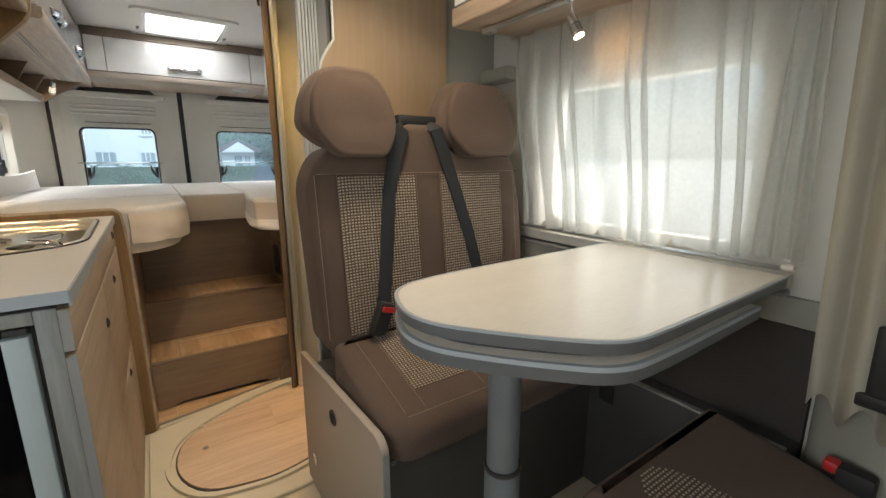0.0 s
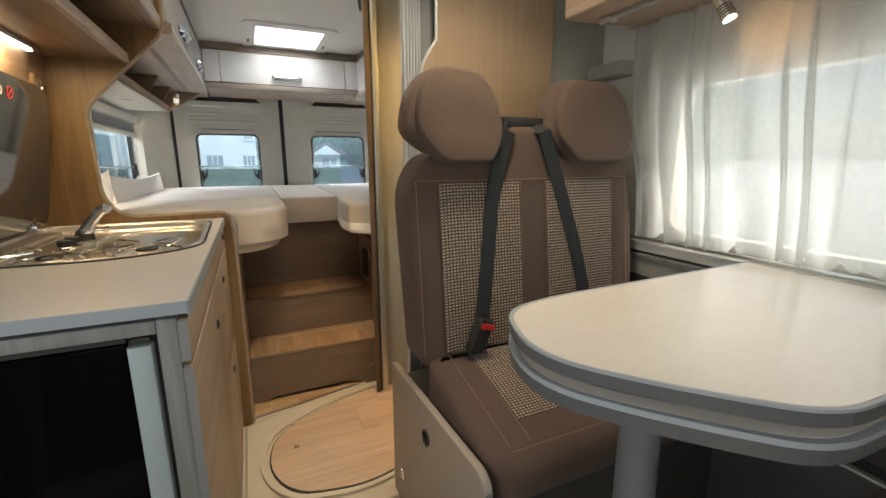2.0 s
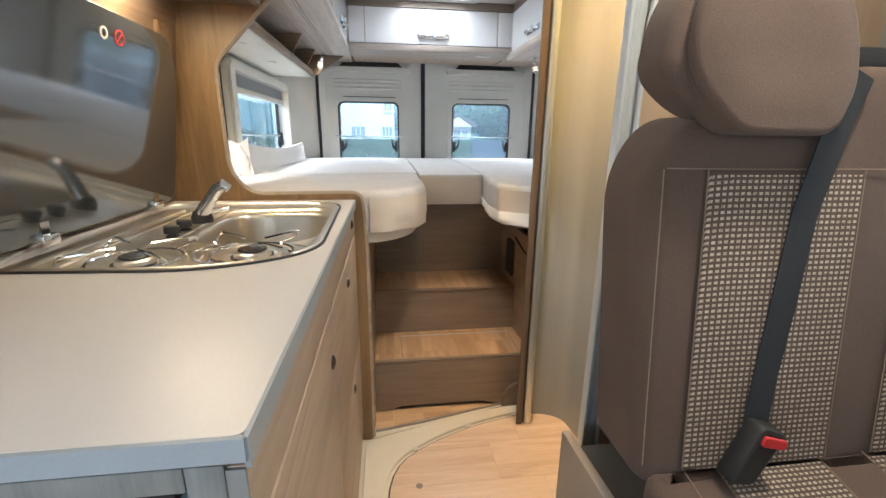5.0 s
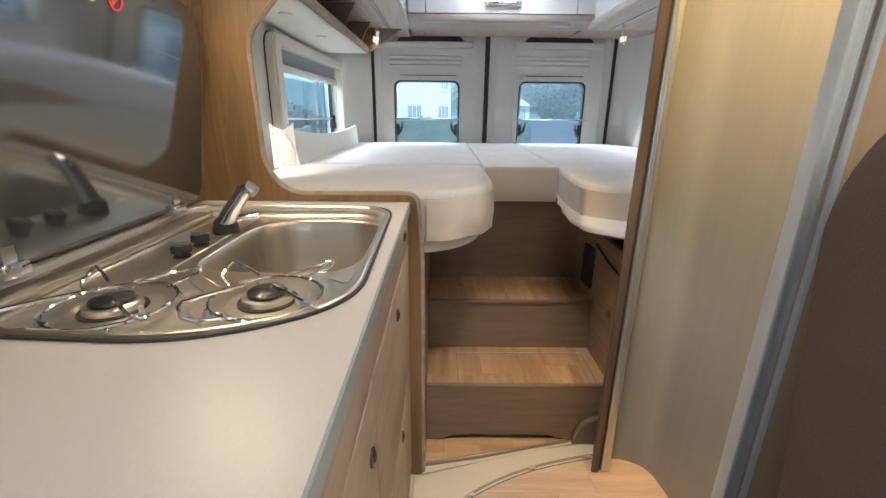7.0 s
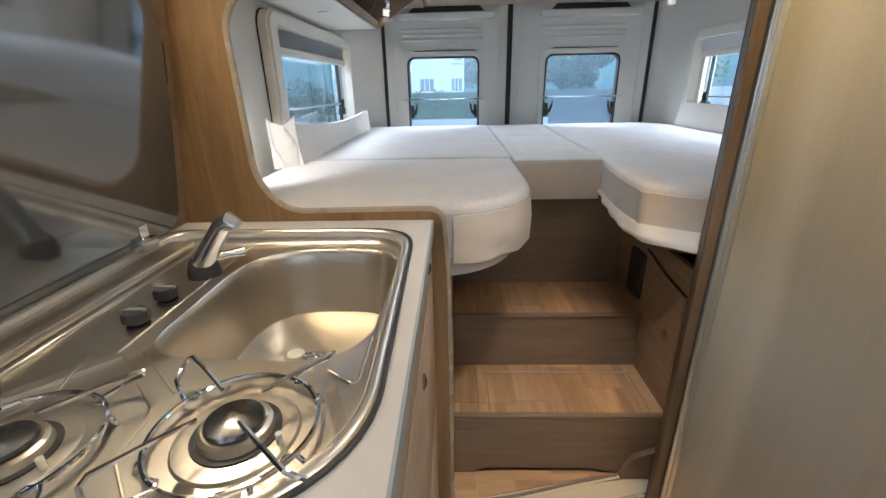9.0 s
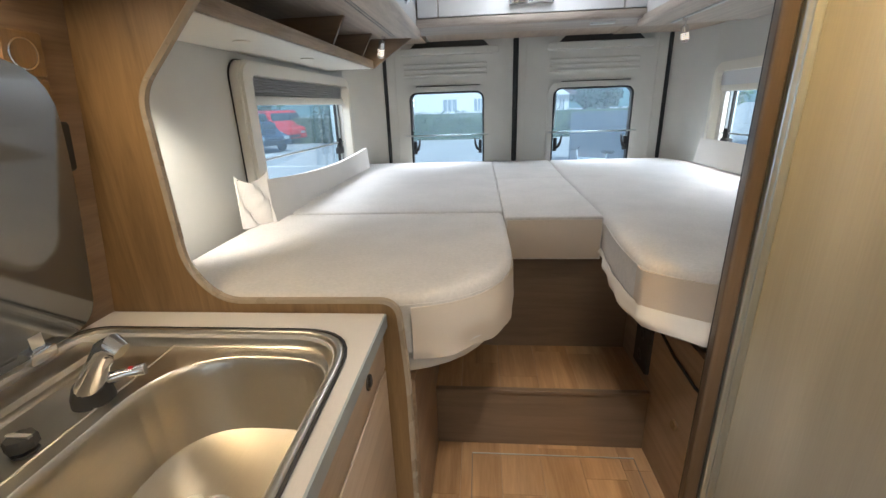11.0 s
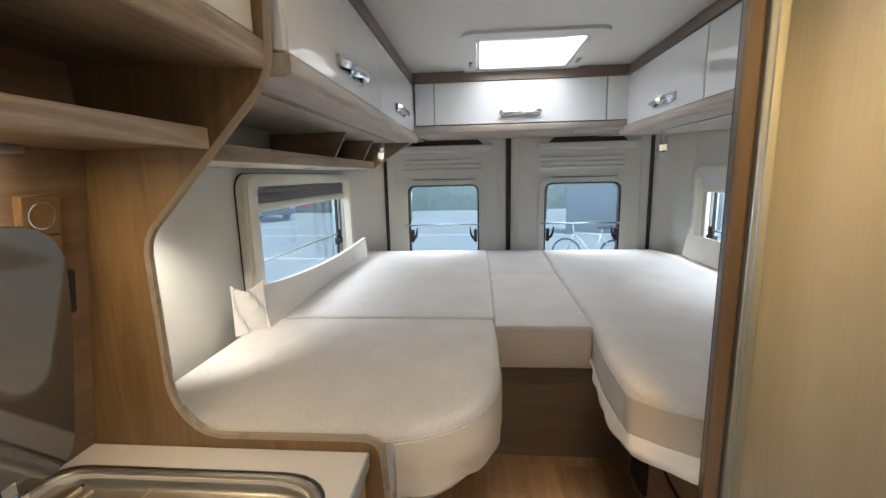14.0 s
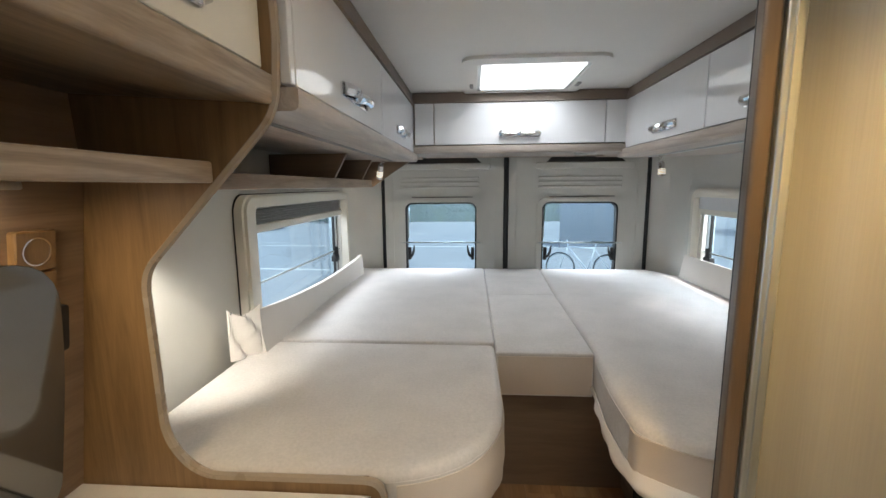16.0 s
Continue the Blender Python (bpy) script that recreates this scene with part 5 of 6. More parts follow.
over = thing("overhead_cabinet", (-0.45, 1.5, 1.43), "cream overhead kitchen cabinet with open oak shelves", "cabinet", "kitchen cabinets")
part("body", box(-0.695, -0.285, 1.00, 1.947, 1.60, 1.866), M_OAK, over)
for a, b in ((1.004, 1.47), (1.474, 1.944)):
    d = part("door", box(-0.285, -0.266, a, b, 1.605, 1.862, 0.002, 1), M_CREAM, over, "cream gloss door")
    handle(d, "y", -0.266, (a + b) / 2 - 0.09, (a + b) / 2 + 0.09, 1.650, 1)
part("upper_rail", prism(rounded([(-0.256, 1.553), (-0.252, 1.598), (-0.30, 1.600), (-0.695, 1.600), (-0.695, 1.585), (-0.292, 1.558)], [0.008, 0.006, 0, 0, 0, 0], 3), "y", 1.00, 1.947), M_GREYOAK, over)
part("lower_shelf", box(-0.66, -0.372, 1.00, 1.947, 1.440, 1.458), M_OAK, over)
part("lower_lip", box(-0.376, -0.358, 1.00, 1.947, 1.436, 1.470, 0.004), M_GREYOAK, over)
part("end_panel", prism(rounded([(-0.695, 1.43), (-0.37, 1.43), (-0.252, 1.555), (-0.252, 1.866), (-0.695, 1.866)], [0, 0.05, 0.05, 0, 0], 5), "y", 0.982, 1.0), M_OAKX, over)
led = thing("led_strip", (-0.57, 1.66, 1.43), "lit warm led strip under the kitchen shelf", "lamp")
part("profile", box(-0.580, -0.552, 1.40, 1.83, 1.428, 1.440, 0.003), M_ALU, led)
part("diffuser", box(-0.574, -0.558, 1.46, 1.80, 1.424, 1.429, 0.002), M_LEDON, led, "glowing diffuser")
sw = thing("wall_socket", (-0.585, 1.86, 1.33), "oak framed double wall socket with chrome rings", "socket")
tilt = Matrix.Translation((-0.600, 0, 1.30)) @ Matrix.Rotation(radians(7.5), 4, "Y")
for z in (-0.050, 0.012):
    b = prism(rrect(1.829, 1.889, z, z + 0.060, 0.004, 3), "x", 0.004, 0.016, 0.002, 1, ends="hi")
    bmesh.ops.transform(b, matrix=tilt, verts=b.verts)
    pl = part("plate", b, M_OAKZ, sw, "oak socket plate")
    b = lathe([(0.021, 0.014), (0.021, 0.0175), (0.0190, 0.0175), (0.0185, 0.0150)], (0, 1.858, z + 0.030), "x", 28)
    bmesh.ops.transform(b, matrix=tilt, verts=b.verts)
    part("outlet", b, M_CHROME, pl, "chrome outlet ring")
    b = lathe([(0.0183, 0.0151), (0.0183, 0.0160), (0.004, 0.0155)], (0, 1.858, z + 0.030), "x", 28)
    bmesh.ops.transform(b, matrix=tilt, verts=b.verts)
    part("outlet_face", b, M_CAP, pl, "dark outlet insert")
b = prism(rrect(1.862, 1.905, -0.125, -0.050, 0.006, 3), "x", 0.006, 0.020, 0.003, 1, ends="hi")
bmesh.ops.transform(b, matrix=tilt, verts=b.verts)
part("black_switch", b, M_BLACK, sw, "black switch plate")

# ---- dinette ----
bench = thing("storage_bench", (0.75, 1.07, 0), "grey bench base with a side panel and finger hole", "bench")
# Shade under the table is put into this near-black front colour.
part("box", box(0.372, 1.16, 0.790, 1.36, 0.0, 0.415), surface("shaded_bench_grey", (0.07, 0.066, 0.062), 0.7, vary=0.15), bench, "grey front darkened for the shade under the table")
side = part("side_panel", prism(rounded([(0.742, 0.0), (0.742, 0.478), (0.770, 0.498), (1.345, 0.474), (1.345, 0.0)], [0, 0.03, 0.02, 0, 0], 5), "x", 0.345, 0.365, 0.003, 2), surface("grey_oak_panel", (0.36, 0.31, 0.26), 0.45, vary=0.06, stretch=(1, 8, 1)), bench, "grey-beige side panel")
part("panel_edge", box(0.347, 0.363, 0.740, 0.7425, 0.01, 0.465), M_GREY, side)
hole = part("finger_pull", lathe([(0.023, 0.0), (0.023, 0.004), (0.017, 0.0045), (0.016, -0.002)], (0.345, 1.049, 0.392), Matrix.Rotation(radians(-90), 4, "Y"), 24), M_DARK, side, "dark oval finger pull")
part("cushion_catch", lathe([(0.008, 0), (0.008, 0.006)], (0.395, 0.789, 0.40), Matrix.Rotation(radians(90), 4, "X"), 12), M_CHROME, bench)
part("side_catch", box(0.340, 0.346, 1.235, 1.262, 0.115, 0.150, 0.002), M_CHROME, side)


def grid_face(x0, x1, z0, z1, y_of, thick, nx=14, nz=18):
    return cloth_sheet(nx, nz, lambda s, t: (x0 + (x1 - x0) * s, y_of(x0 + (x1 - x0) * s, z0 + (z1 - z0) * t), z0 + (z1 - z0) * t), thick)


seat = thing("double_seat", (0.75, 1.15, 0.42), "brown cloth double bench seat with headrests and a woven pattern", "seat")
back_shape = rounded([(0.362, 0.545), (1.150, 0.545), (1.158, 0.90), (1.135, 1.05), (1.10, 1.135), (0.835, 1.135), (0.772, 1.212), (0.652, 1.212), (0.615, 1.135), (0.41, 1.135), (0.350, 1.04)],
                     [0.05, 0.05, 0.10, 0.06, 0.05, 0.03, 0.03, 0.03, 0.03, 0.06, 0.08], 6)
bm = upright(slab(back_shape, 0.0, 0.145, 0.030, 0.003, 0.002), 1.235)
bend(bm, lambda p: Vector((p.x, p.y + (p.z - 0.56) * 0.115 + (0.022 * (max(0, abs(p.x - 0.745) - 0.27) / 0.12) ** 2 if p.y < 1.16 else 0), p.z)))
backrest = part("backrest", bm, M_SEAT, seat)
y_front = lambda x, z: 1.0835 + (z - 0.56) * 0.115 + 0.022 * (max(0, abs(x - 0.745) - 0.27) / 0.12) ** 2
for a, b in ((0.428, 0.674), (0.770, 1.018)):
    part("woven_panel", grid_face(a, b, 0.60, 1.052, lambda x, z: y_front(x, z) - 0.0015, 0.003), M_SEATW, backrest, "light dotted weave")
seams = [[(0.372 + (1.118 - 0.372) * k / 20, 1.060) for k in range(21)]]
for x in (0.368, 0.427, 0.679, 0.767, 1.022, 1.092):
    seams.append([(x, 1.058 - 0.46 * k / 12) for k in range(13)])
for s in seams:
    part("seam", tube([(x, y_front(x, z) - 0.001, z) for x, z in s], 0.0010, 5), M_THREAD, backrest)
for x0, x1 in ((0.338, 0.632), (0.770, 1.104)):
    shape = rounded([(x0 + 0.075, 1.128), (x1 - 0.065, 1.128), (x1 - 0.030, 1.150), (x1 + 0.000, 1.186), (x1 - 0.020, 1.278), (x1 - 0.080, 1.350), (x0 + 0.080, 1.352), (x0 + 0.018, 1.278), (x0 - 0.001, 1.186), (x0 + 0.036, 1.150)],
                    [0.02, 0.02, 0.02, 0.035, 0.07, 0.07, 0.07, 0.07, 0.035, 0.02], 7)
    bm = upright(slab(shape, 0.0, 0.070, 0.026, 0.004, 0.002), 1.200)
    bend(bm, lambda p: Vector((p.x, p.y + (p.z - 1.12) * 0.16, p.z)))
    hr = part("headrest", bm, M_SEAT, seat, "rounded brown cloth headrest")
    face = rounded([(x0 + 0.088, 1.106), (x1 - 0.064, 1.106), (x1 - 0.018, 1.185), (x1 - 0.036, 1.280), (x1 - 0.084, 1.343), (x0 + 0.084, 1.345), (x0 + 0.036, 1.280), (x0 + 0.020, 1.185)],
                   [0.028, 0.028, 0.06, 0.06, 0.05, 0.05, 0.06, 0.06], 7)
    bm = upright(slab(face, 0.0, 0.060, 0.013, 0.006, 0.003), 1.168)
    bend(bm, lambda p: Vector((p.x, p.y + (p.z - 1.12) * 0.16 - 0.012 * max(0, (1.20 - p.z) / 0.1), p.z)))
    part("front_pad", bm, M_SEAT, hr, "padded front with a narrow chin")
    cx = (x0 + x1) / 2
    part("piping", tube([(cx + (u - cx) * 0.985, 1.126 + (v - 1.12) * 0.16 - 0.012 * max(0, (1.20 - v) / 0.1), 1.226 + (v - 1.226) * 0.985) for u, v in face if v > 1.125], 0.0022, 6), M_PIPE, hr, "dark brown piping")
part("belt_outlet", box(0.640, 0.785, 1.175, 1.245, 1.200, 1.234, 0.010), M_BLACK, seat, "black belt guide")


def squab(x0, x1, y0, y1, z0, z1):
    bm = bmesh.new()
    out = rounded([(x0, y0), (x1, y0), (x1, y1), (x0, y1)], [0.08, 0.08, 0.02, 0.02], 7)
    bm = prism(out, "z", z0, z1, 0.035, 5)
    return bend(bm, lambda p: Vector((p.x, p.y, p.z + (0.095 * (p.y - y0) / (y1 - y0) if p.z > (z0 + z1) / 2 else 0))))


cushion = part("seat_cushion", squab(0.375, 1.125, 0.735, 1.11, 0.405, 0.500), M_SEAT, seat)
z_seat = lambda y: 0.5015 + 0.095 * (y - 0.735) / 0.375
for a, b in ((0.490, 0.672), (0.765, 1.00)):
    part("woven_panel", cloth_sheet(10, 12, lambda s, t: (a + (b - a) * s, 0.845 + 0.24 * t, z_seat(0.845 + 0.24 * t)), 0.003), M_SEATW, cushion, "light dotted weave")
for x in (0.432, 0.487, 0.675, 0.762, 1.003):
    part("seam", tube([(x, 0.775 + 0.32 * k / 10, z_seat(0.775 + 0.32 * k / 10) - (0.004 if k == 0 else 0)) for k in range(11)], 0.0010, 5), M_THREAD, cushion)
part("seam", tube([(0.432 + 0.64 * k / 12, 0.776, z_seat(0.776) - 0.002) for k in range(13)], 0.0010, 5), M_THREAD, cushion)


def belt(name, pts, wide):
    b = thing(name, pts[0], "black seat belt hanging over the backrest with its buckle", "seat belt", "seat belts")
    bm = bmesh.new()
    prev = None
    for i, p in enumerate(pts):
        p, q = Vector(p), Vector(pts[min(i + 1, len(pts) - 1)])
        d = (q - p) if i < len(pts) - 1 else (p - Vector(pts[i - 1]))
        side = Vector((d.z, 0, -d.x)).normalized() * wide / 2
        row = [bm.verts.new(p - side), bm.verts.new(p + side)]
        if prev:
            bm.faces.new((prev[0], prev[1], row[1], row[0]))
        prev = row
    bmesh.ops.recalc_face_normals(bm, faces=bm.faces[:])
    bmesh.ops.solidify(bm, geom=bm.faces[:], thickness=0.002)
    part("webbing", bm, M_BELT, b)
    return b


on_back = lambda x, z, d=0.007: (x, y_front(x, z) - d, z)
b1 = belt("seat_belt", [(0.668, 1.190, 1.206), (0.640, 1.148, 1.192), on_back(0.608, 1.12, 0.012), on_back(0.578, 1.0), on_back(0.560, 0.86), on_back(0.543, 0.74), (0.525, 1.078, 0.680)], 0.044)
bk = part("buckle", prism(rounded([(0.468, 0.604), (0.512, 0.596), (0.550, 0.684), (0.506, 0.700)], 0.012, 3), "y", 1.045, 1.078, 0.006, 2), M_BLACK, b1, "black buckle")
part("release_button", prism(rounded([(0.504, 0.672), (0.543, 0.662), (0.547, 0.676), (0.508, 0.688)], 0.004, 2), "y", 1.040, 1.047, 0.001, 1), M_RED, bk, "red release button")
b2 = belt("seat_belt", [(0.742, 1.190, 1.206), (0.762, 1.148, 1.192), on_back(0.782, 1.12, 0.012), on_back(0.822, 1.0), on_back(0.864, 0.86), on_back(0.892, 0.74), (0.898, 1.078, 0.660)], 0.044)

bk2 = part("buckle", prism(rounded([(0.856, 0.600), (0.902, 0.594), (0.920, 0.660), (0.874, 0.672)], 0.010, 3), "y", 1.050, 1.082, 0.006, 2), M_BLACK, b2, "black buckle")
part("release_button", prism(rounded([(0.872, 0.645), (0.912, 0.640), (0.914, 0.654), (0.874, 0.660)], 0.004, 2), "y", 1.045, 1.052, 0.001, 1), M_RED, bk2, "red release button")

M_LEG = surface("blue_grey_paint", (0.13, 0.15, 0.16), 0.4, vary=0.06)
table = thing("dining_table", (0.75, 0.55, 0), "pale laminate dinette table with a double grey edge", "table")
t_out = rounded([(1.190, 0.802), (0.52, 0.784), (0.386, 0.757), (0.320, 0.58), (0.430, 0.430), (0.540, 0.316), (0.66, 0.312), (1.175, 0.318)], [0.01, 0.10, 0.10, 0.12, 0.12, 0.06, 0.05, 0.01], 7)
t_out = [(0.75 + (u - 0.75) * (1 - 0.006 / 0.40), 0.55 + (v - 0.55) * (1 - 0.006 / 0.24)) for u, v in t_out]
grown = lambda k: [(0.75 + (u - 0.75) * (1 + k / 0.40), 0.55 + (v - 0.55) * (1 + k / 0.24)) for u, v in t_out]
part("tabletop", prism(t_out, "z", 0.816, 0.840, 0.0015, 1), M_TABLE, table)
part("upper_edge", ring(grown(0.0045), grown(-0.0005), "z", 0.8165, 0.8385), M_EDGED, table, "grey table edging")
part("upper_edge_lip", ring(grown(0.006), grown(0.000), "z", 0.8355, 0.8400), M_EDGE, table)
part("spacer", prism(grown(-0.035), "z", 0.796, 0.8165), M_DARK, table)
short = lambda pts: [(min(u, 1.03), v) for u, v in pts]
part("lower_leaf", prism([q for i, q in enumerate(short(grown(-0.004))) if q != short(grown(-0.004))[i - 1]], "z", 0.768, 0.797, 0.002, 1), M_TABLE, table, "extension leaf under the table top")
part("lower_edge", ring(short(grown(0.004)), short(grown(-0.005)), "z", 0.768, 0.789), M_EDGED, table)
part("lower_edge_lip", ring(short(grown(0.0055)), short(grown(-0.004)), "z", 0.789, 0.7975), M_EDGE, table)
leg = part("leg", lathe([(0.032, 0.47), (0.032, 0.768)], (0.522, 0.55, 0), "z", 28), M_LEG, table, "grey telescopic leg")
part("lower_leg", lathe([(0.036, 0.0), (0.036, 0.49), (0.033, 0.495)], (0.522, 0.55, 0), "z", 28), M_LEG, leg)
part("leg_collar", lathe([(0.0365, 0.488), (0.038, 0.492), (0.0365, 0.497)], (0.522, 0.55, 0), "z", 28), M_DARK, leg)
part("foot", lathe([(0.11, 0.0), (0.11, 0.008), (0.05, 0.02), (0.037, 0.03)], (0.522, 0.55, 0), "z", 28), M_GREY, leg)
part("wall_hook", box(1.175, 1.204, 0.33, 0.60, 0.800, 0.815, 0.004), M_GREY, table)

ledge = thing("wall_rail", (1.2, 0.8, 0.84), "grey table rail along the wall", "rail", kind="structure")
part("rail", box(1.205, 1.238, 0.33, 1.36, 0.800, 0.835, 0.005), M_LINING, ledge)
part("lower_lip", box(1.198, 1.238, 0.33, 1.36, 0.780, 0.792, 0.003), M_GREY, ledge)
lower = thing("wall_lower_panel", (1.21, 0.5, 0.4), "dark brown lined lower side wall with a metal strip", "panel", kind="structure")
part("upper_panel", box(1.217, 1.238, 0.262, 1.36, 0.712, 0.779), M_GREEN, lower, "grey-green upper panel")
part("panel", box(1.215, 1.238, 0.255, 1.36, 0.0, 0.710), surface("dark_brown_lining", (0.055, 0.047, 0.043), 0.7, vary=0.15), lower)
part("ledge", box(1.14, 1.214, 0.255, 1.36, 0.0, 0.435, 0.006), surface("dark_grey_lining", (0.06, 0.06, 0.06), 0.7, vary=0.15), lower)
part("metal_strip", box(1.134, 1.152, 0.262, 1.34, 0.434, 0.442, 0.002), M_ALU, lower)
part("socket_plate", box(1.133, 1.141, 0.70, 0.75, 0.33, 0.39, 0.003), M_BLACK, lower)
whole("wall_cab_pillar", prism(rounded([(1.24, 0.25), (1.17, 0.235), (1.11, 0.12), (1.08, -0.15), (1.24, -0.20)], 0.03, 4), "z", 0.0, 1.50), M_GREEN, "grey-green cab pillar lining beside the dinette", "pillar", kind="structure")
pk = thing("belt_buckle", (1.06, 0.16, 0.46), "black seat belt buckle with a red button", "buckle")
part("body", box(1.062, 1.098, 0.105, 0.165, 0.44, 0.500, 0.008), M_BLACK, pk)
part("button", box(1.064, 1.096, 0.160, 0.185, 0.478, 0.502, 0.006), M_RED, pk, "red release button")
bg = thing("belt_guide", (1.09, 0.1, 0.7), "black plastic belt guide on the cab pillar", "belt guide")
part("cover", prism(rounded([(1.066, 0.150), (1.115, 0.155), (1.115, 0.02), (1.060, 0.03)], 0.012, 3), "z", 0.655, 0.80, 0.004, 2), M_BLACK, bg)
part("foot", box(1.058, 1.112, 0.045, 0.160, 0.640, 0.668, 0.006), M_BLACK, bg)
cs = thing("cab_seat", (0.80, 0.05, 0), "brown cloth swivelled cab seat with a woven cushion", "seat")
part("cushion", squab(0.60, 1.10, -0.25, 0.42, 0.34, 0.405), M_SEAT, cs)
part("woven_panel", cloth_sheet(14, 18, lambda s, t: (0.745 + (s - 0.5) * 0.19 * math.sqrt(1 - 0.96 * max(0, (t - 0.55) / 0.45) ** 2), -0.10 + 0.475 * t, 0.4075 + 0.095 * (-0.10 + 0.475 * t + 0.25) / 0.67), 0.003), M_SEATW, cs, "light dotted weave with a rounded end")
part("pedestal", box(0.66, 1.02, -0.20, 0.30, 0.0, 0.345, 0.01), M_DARK, cs)

# curtains
cur = thing("curtain", (1.17, 0.75, 1.5), "white sheer pleated curtain drawn over the dinette window", "curtain", "dinette curtains")
def folds(s, t):
    """Each pleat turns back on itself, so that the cloth lies threefold along a narrow crease."""
    n = 11.0
    u = n * s + 0.30 * math.sin(s * 23) + 0.16 * noise.noise(Vector((s * 7, t * 1.3, 2))) * t
    w = 0.5 + 0.5 * noise.noise(Vector((math.floor(u) * 3.1, 0.4, 5)))
    back = (1.15 + 0.6 * w) * min(1, 0.70 + 0.6 * t)
    across = s + back * math.sin(2 * math.pi * u) / (2 * math.pi * n)
    y = 1.225 + (0.325 - 1.225) * across - 0.055 * t * (1 - s) - 0.02 * t * s
    amp = 0.007 + 0.008 * w + 0.004 * t
    z_top, z_bot = 1.548, 0.862 + 0.012 * math.sin(u * 6.1) + 0.008 * math.sin(s * 70)
    belly = -0.035 * math.sin(math.pi * min(1, t * 1.15)) * (1 - t) + 0.02 * t
    return (1.160 + belly + amp * math.cos(2 * math.pi * u) + 0.003 * math.sin(4 * math.pi * u + 9 * t), y, z_top + (z_bot - z_top) * t)


part("cloth", cloth_sheet(416, 26, folds), M_CUR, cur)
part("turned_edge", cloth_sheet(40, 16, lambda s, t: (1.144 + 0.010 * math.sin(19 * s + 2 * t), 0.315 - 0.02 * t + (0.055 + 0.05 * t) * s, 1.53 - 0.65 * t)), M_CUR, cur, "turned back curtain edge")
part("upper_rod", tube([(1.168, 1.25, 1.535), (1.168, 0.30, 1.535)], 0.004, 6), M_ALU, cur)
part("lower_rod", tube([(1.185, 1.20, 0.852), (1.185, 0.325, 0.852)], 0.005, 6), M_ALU, cur)
part("rod_end", lathe([(0.007, -0.012), (0.009, 0.0), (0.007, 0.012)], (1.185, 0.328, 0.856), "y", 10), M_FRAME, cur)
cab_cur = thing("curtain", (1.12, 0.1, 1.2), "beige cab curtain hanging in folds beside the dinette", "curtain", "cab curtains")
part("cloth", cloth_sheet(90, 12, lambda s, t: (1.092 - 0.018 * math.sin(2 * math.pi * 6.5 * s + t) - 0.06 * s, 0.264 - 0.45 * s - 0.035 * t * (1 - s), 1.62 - (1.62 - 0.60 - 0.03 * math.sin(40 * s)) * t), 0.002), M_CURB, cab_cur)

dcab = thing("overhead_cabinet", (1.05, 0.5, 1.52), "pale oak overhead cabinet with white doors above the dinette", "cabinet", "dinette cabinets")
part("body", box(0.884, 1.238, -0.10, 1.205, 1.545, 1.866), M_PALE, dcab)
part("bottom_rail", prism(rounded([(0.862, 1.515), (0.862, 1.570), (0.90, 1.572), (1.238, 1.572), (1.238, 1.535), (0.90, 1.515)], [0.008, 0.006, 0, 0, 0, 0], 3), "y", -0.10, 1.205), M_PALE, dcab)
for a, b in ((-0.095, 0.55), (0.554, 1.200)):
    d = part("door", box(0.866, 0.884, a, b, 1.576, 1.860, 0.002, 1), M_WHITE, dcab, "white gloss door")
    handle(d, "y", 0.866, (a + b) / 2 - 0.09, (a + b) / 2 + 0.09, 1.62, -1)
part("lamp_track", box(0.955, 0.975, 0.0, 1.14, 1.508, 1.516), M_ALU, dcab, "aluminium lamp track")
part("track_end", box(0.948, 0.982, 1.12, 1.16, 1.498, 1.516, 0.004), M_ALU, dcab)
def ceiling_spot(x, y):
    s = thing("ceiling_spot", (x, y, 1.86), "small recessed warm ceiling spot", "lamp", "ceiling spots")
    part("frame", ring(circ(x, y, 0.040, 24), circ(x, y, 0.030, 24), "z", 1.862, 1.874), M_ALU, s)
    part("diffuser", lathe([(0.030, 0.0), (0.030, 0.004)], (x, y, 1.866), "z", 24), M_LEDON, s)


ceiling_spot(0.20, 1.50)
ceiling_spot(0.50, 0.95)
cl = thing("ceiling_lamp", (0.22, 1.82, 1.86), "round warm ceiling lamp", "lamp")
part("frame", ring(circ(0.22, 1.82, 0.085, 32), circ(0.22, 1.82, 0.066, 32), "z", 1.852, 1.872), M_ALU, cl)
part("diffuser", lathe([(0.066, 0.0), (0.066, 0.006)], (0.22, 1.82, 1.862), "z", 32), M_LEDON, cl)
blind_clip = thing("strap_clip", (0.44, 1.95, 1.75), "black strap clip on the corner post", "clip")
part("strap", tube([(0.441, 1.945, 1.70), (0.437, 1.94, 1.73), (0.437, 1.94, 1.78)], [0.004, 0.007, 0.005], 6), M_BLACK, blind_clip)

# ---- outside: car park, hedge, houses, trees, cars, bicycle ----
G = -0.72
M_ASPH = surface("asphalt", (0.38, 0.38, 0.37), 0.9, vary=0.2, scale=0.6, grain=40, bump=0.2)
M_WALLW = surface("white_render", (0.58, 0.58, 0.57), 0.9, vary=0.04, scale=2)
M_ROOF = surface("dark_roof", (0.09, 0.07, 0.065), 0.8, vary=0.15, scale=3)
M_HEDGE = leaves("hedge_leaves", (0.03, 0.05, 0.032), (0.075, 0.11, 0.06))
M_TREE = leaves("tree_leaves", (0.04, 0.10, 0.045), (0.12, 0.20, 0.08))
M_BARK = surface("bark", (0.10, 0.075, 0.055), 0.9, vary=0.3)
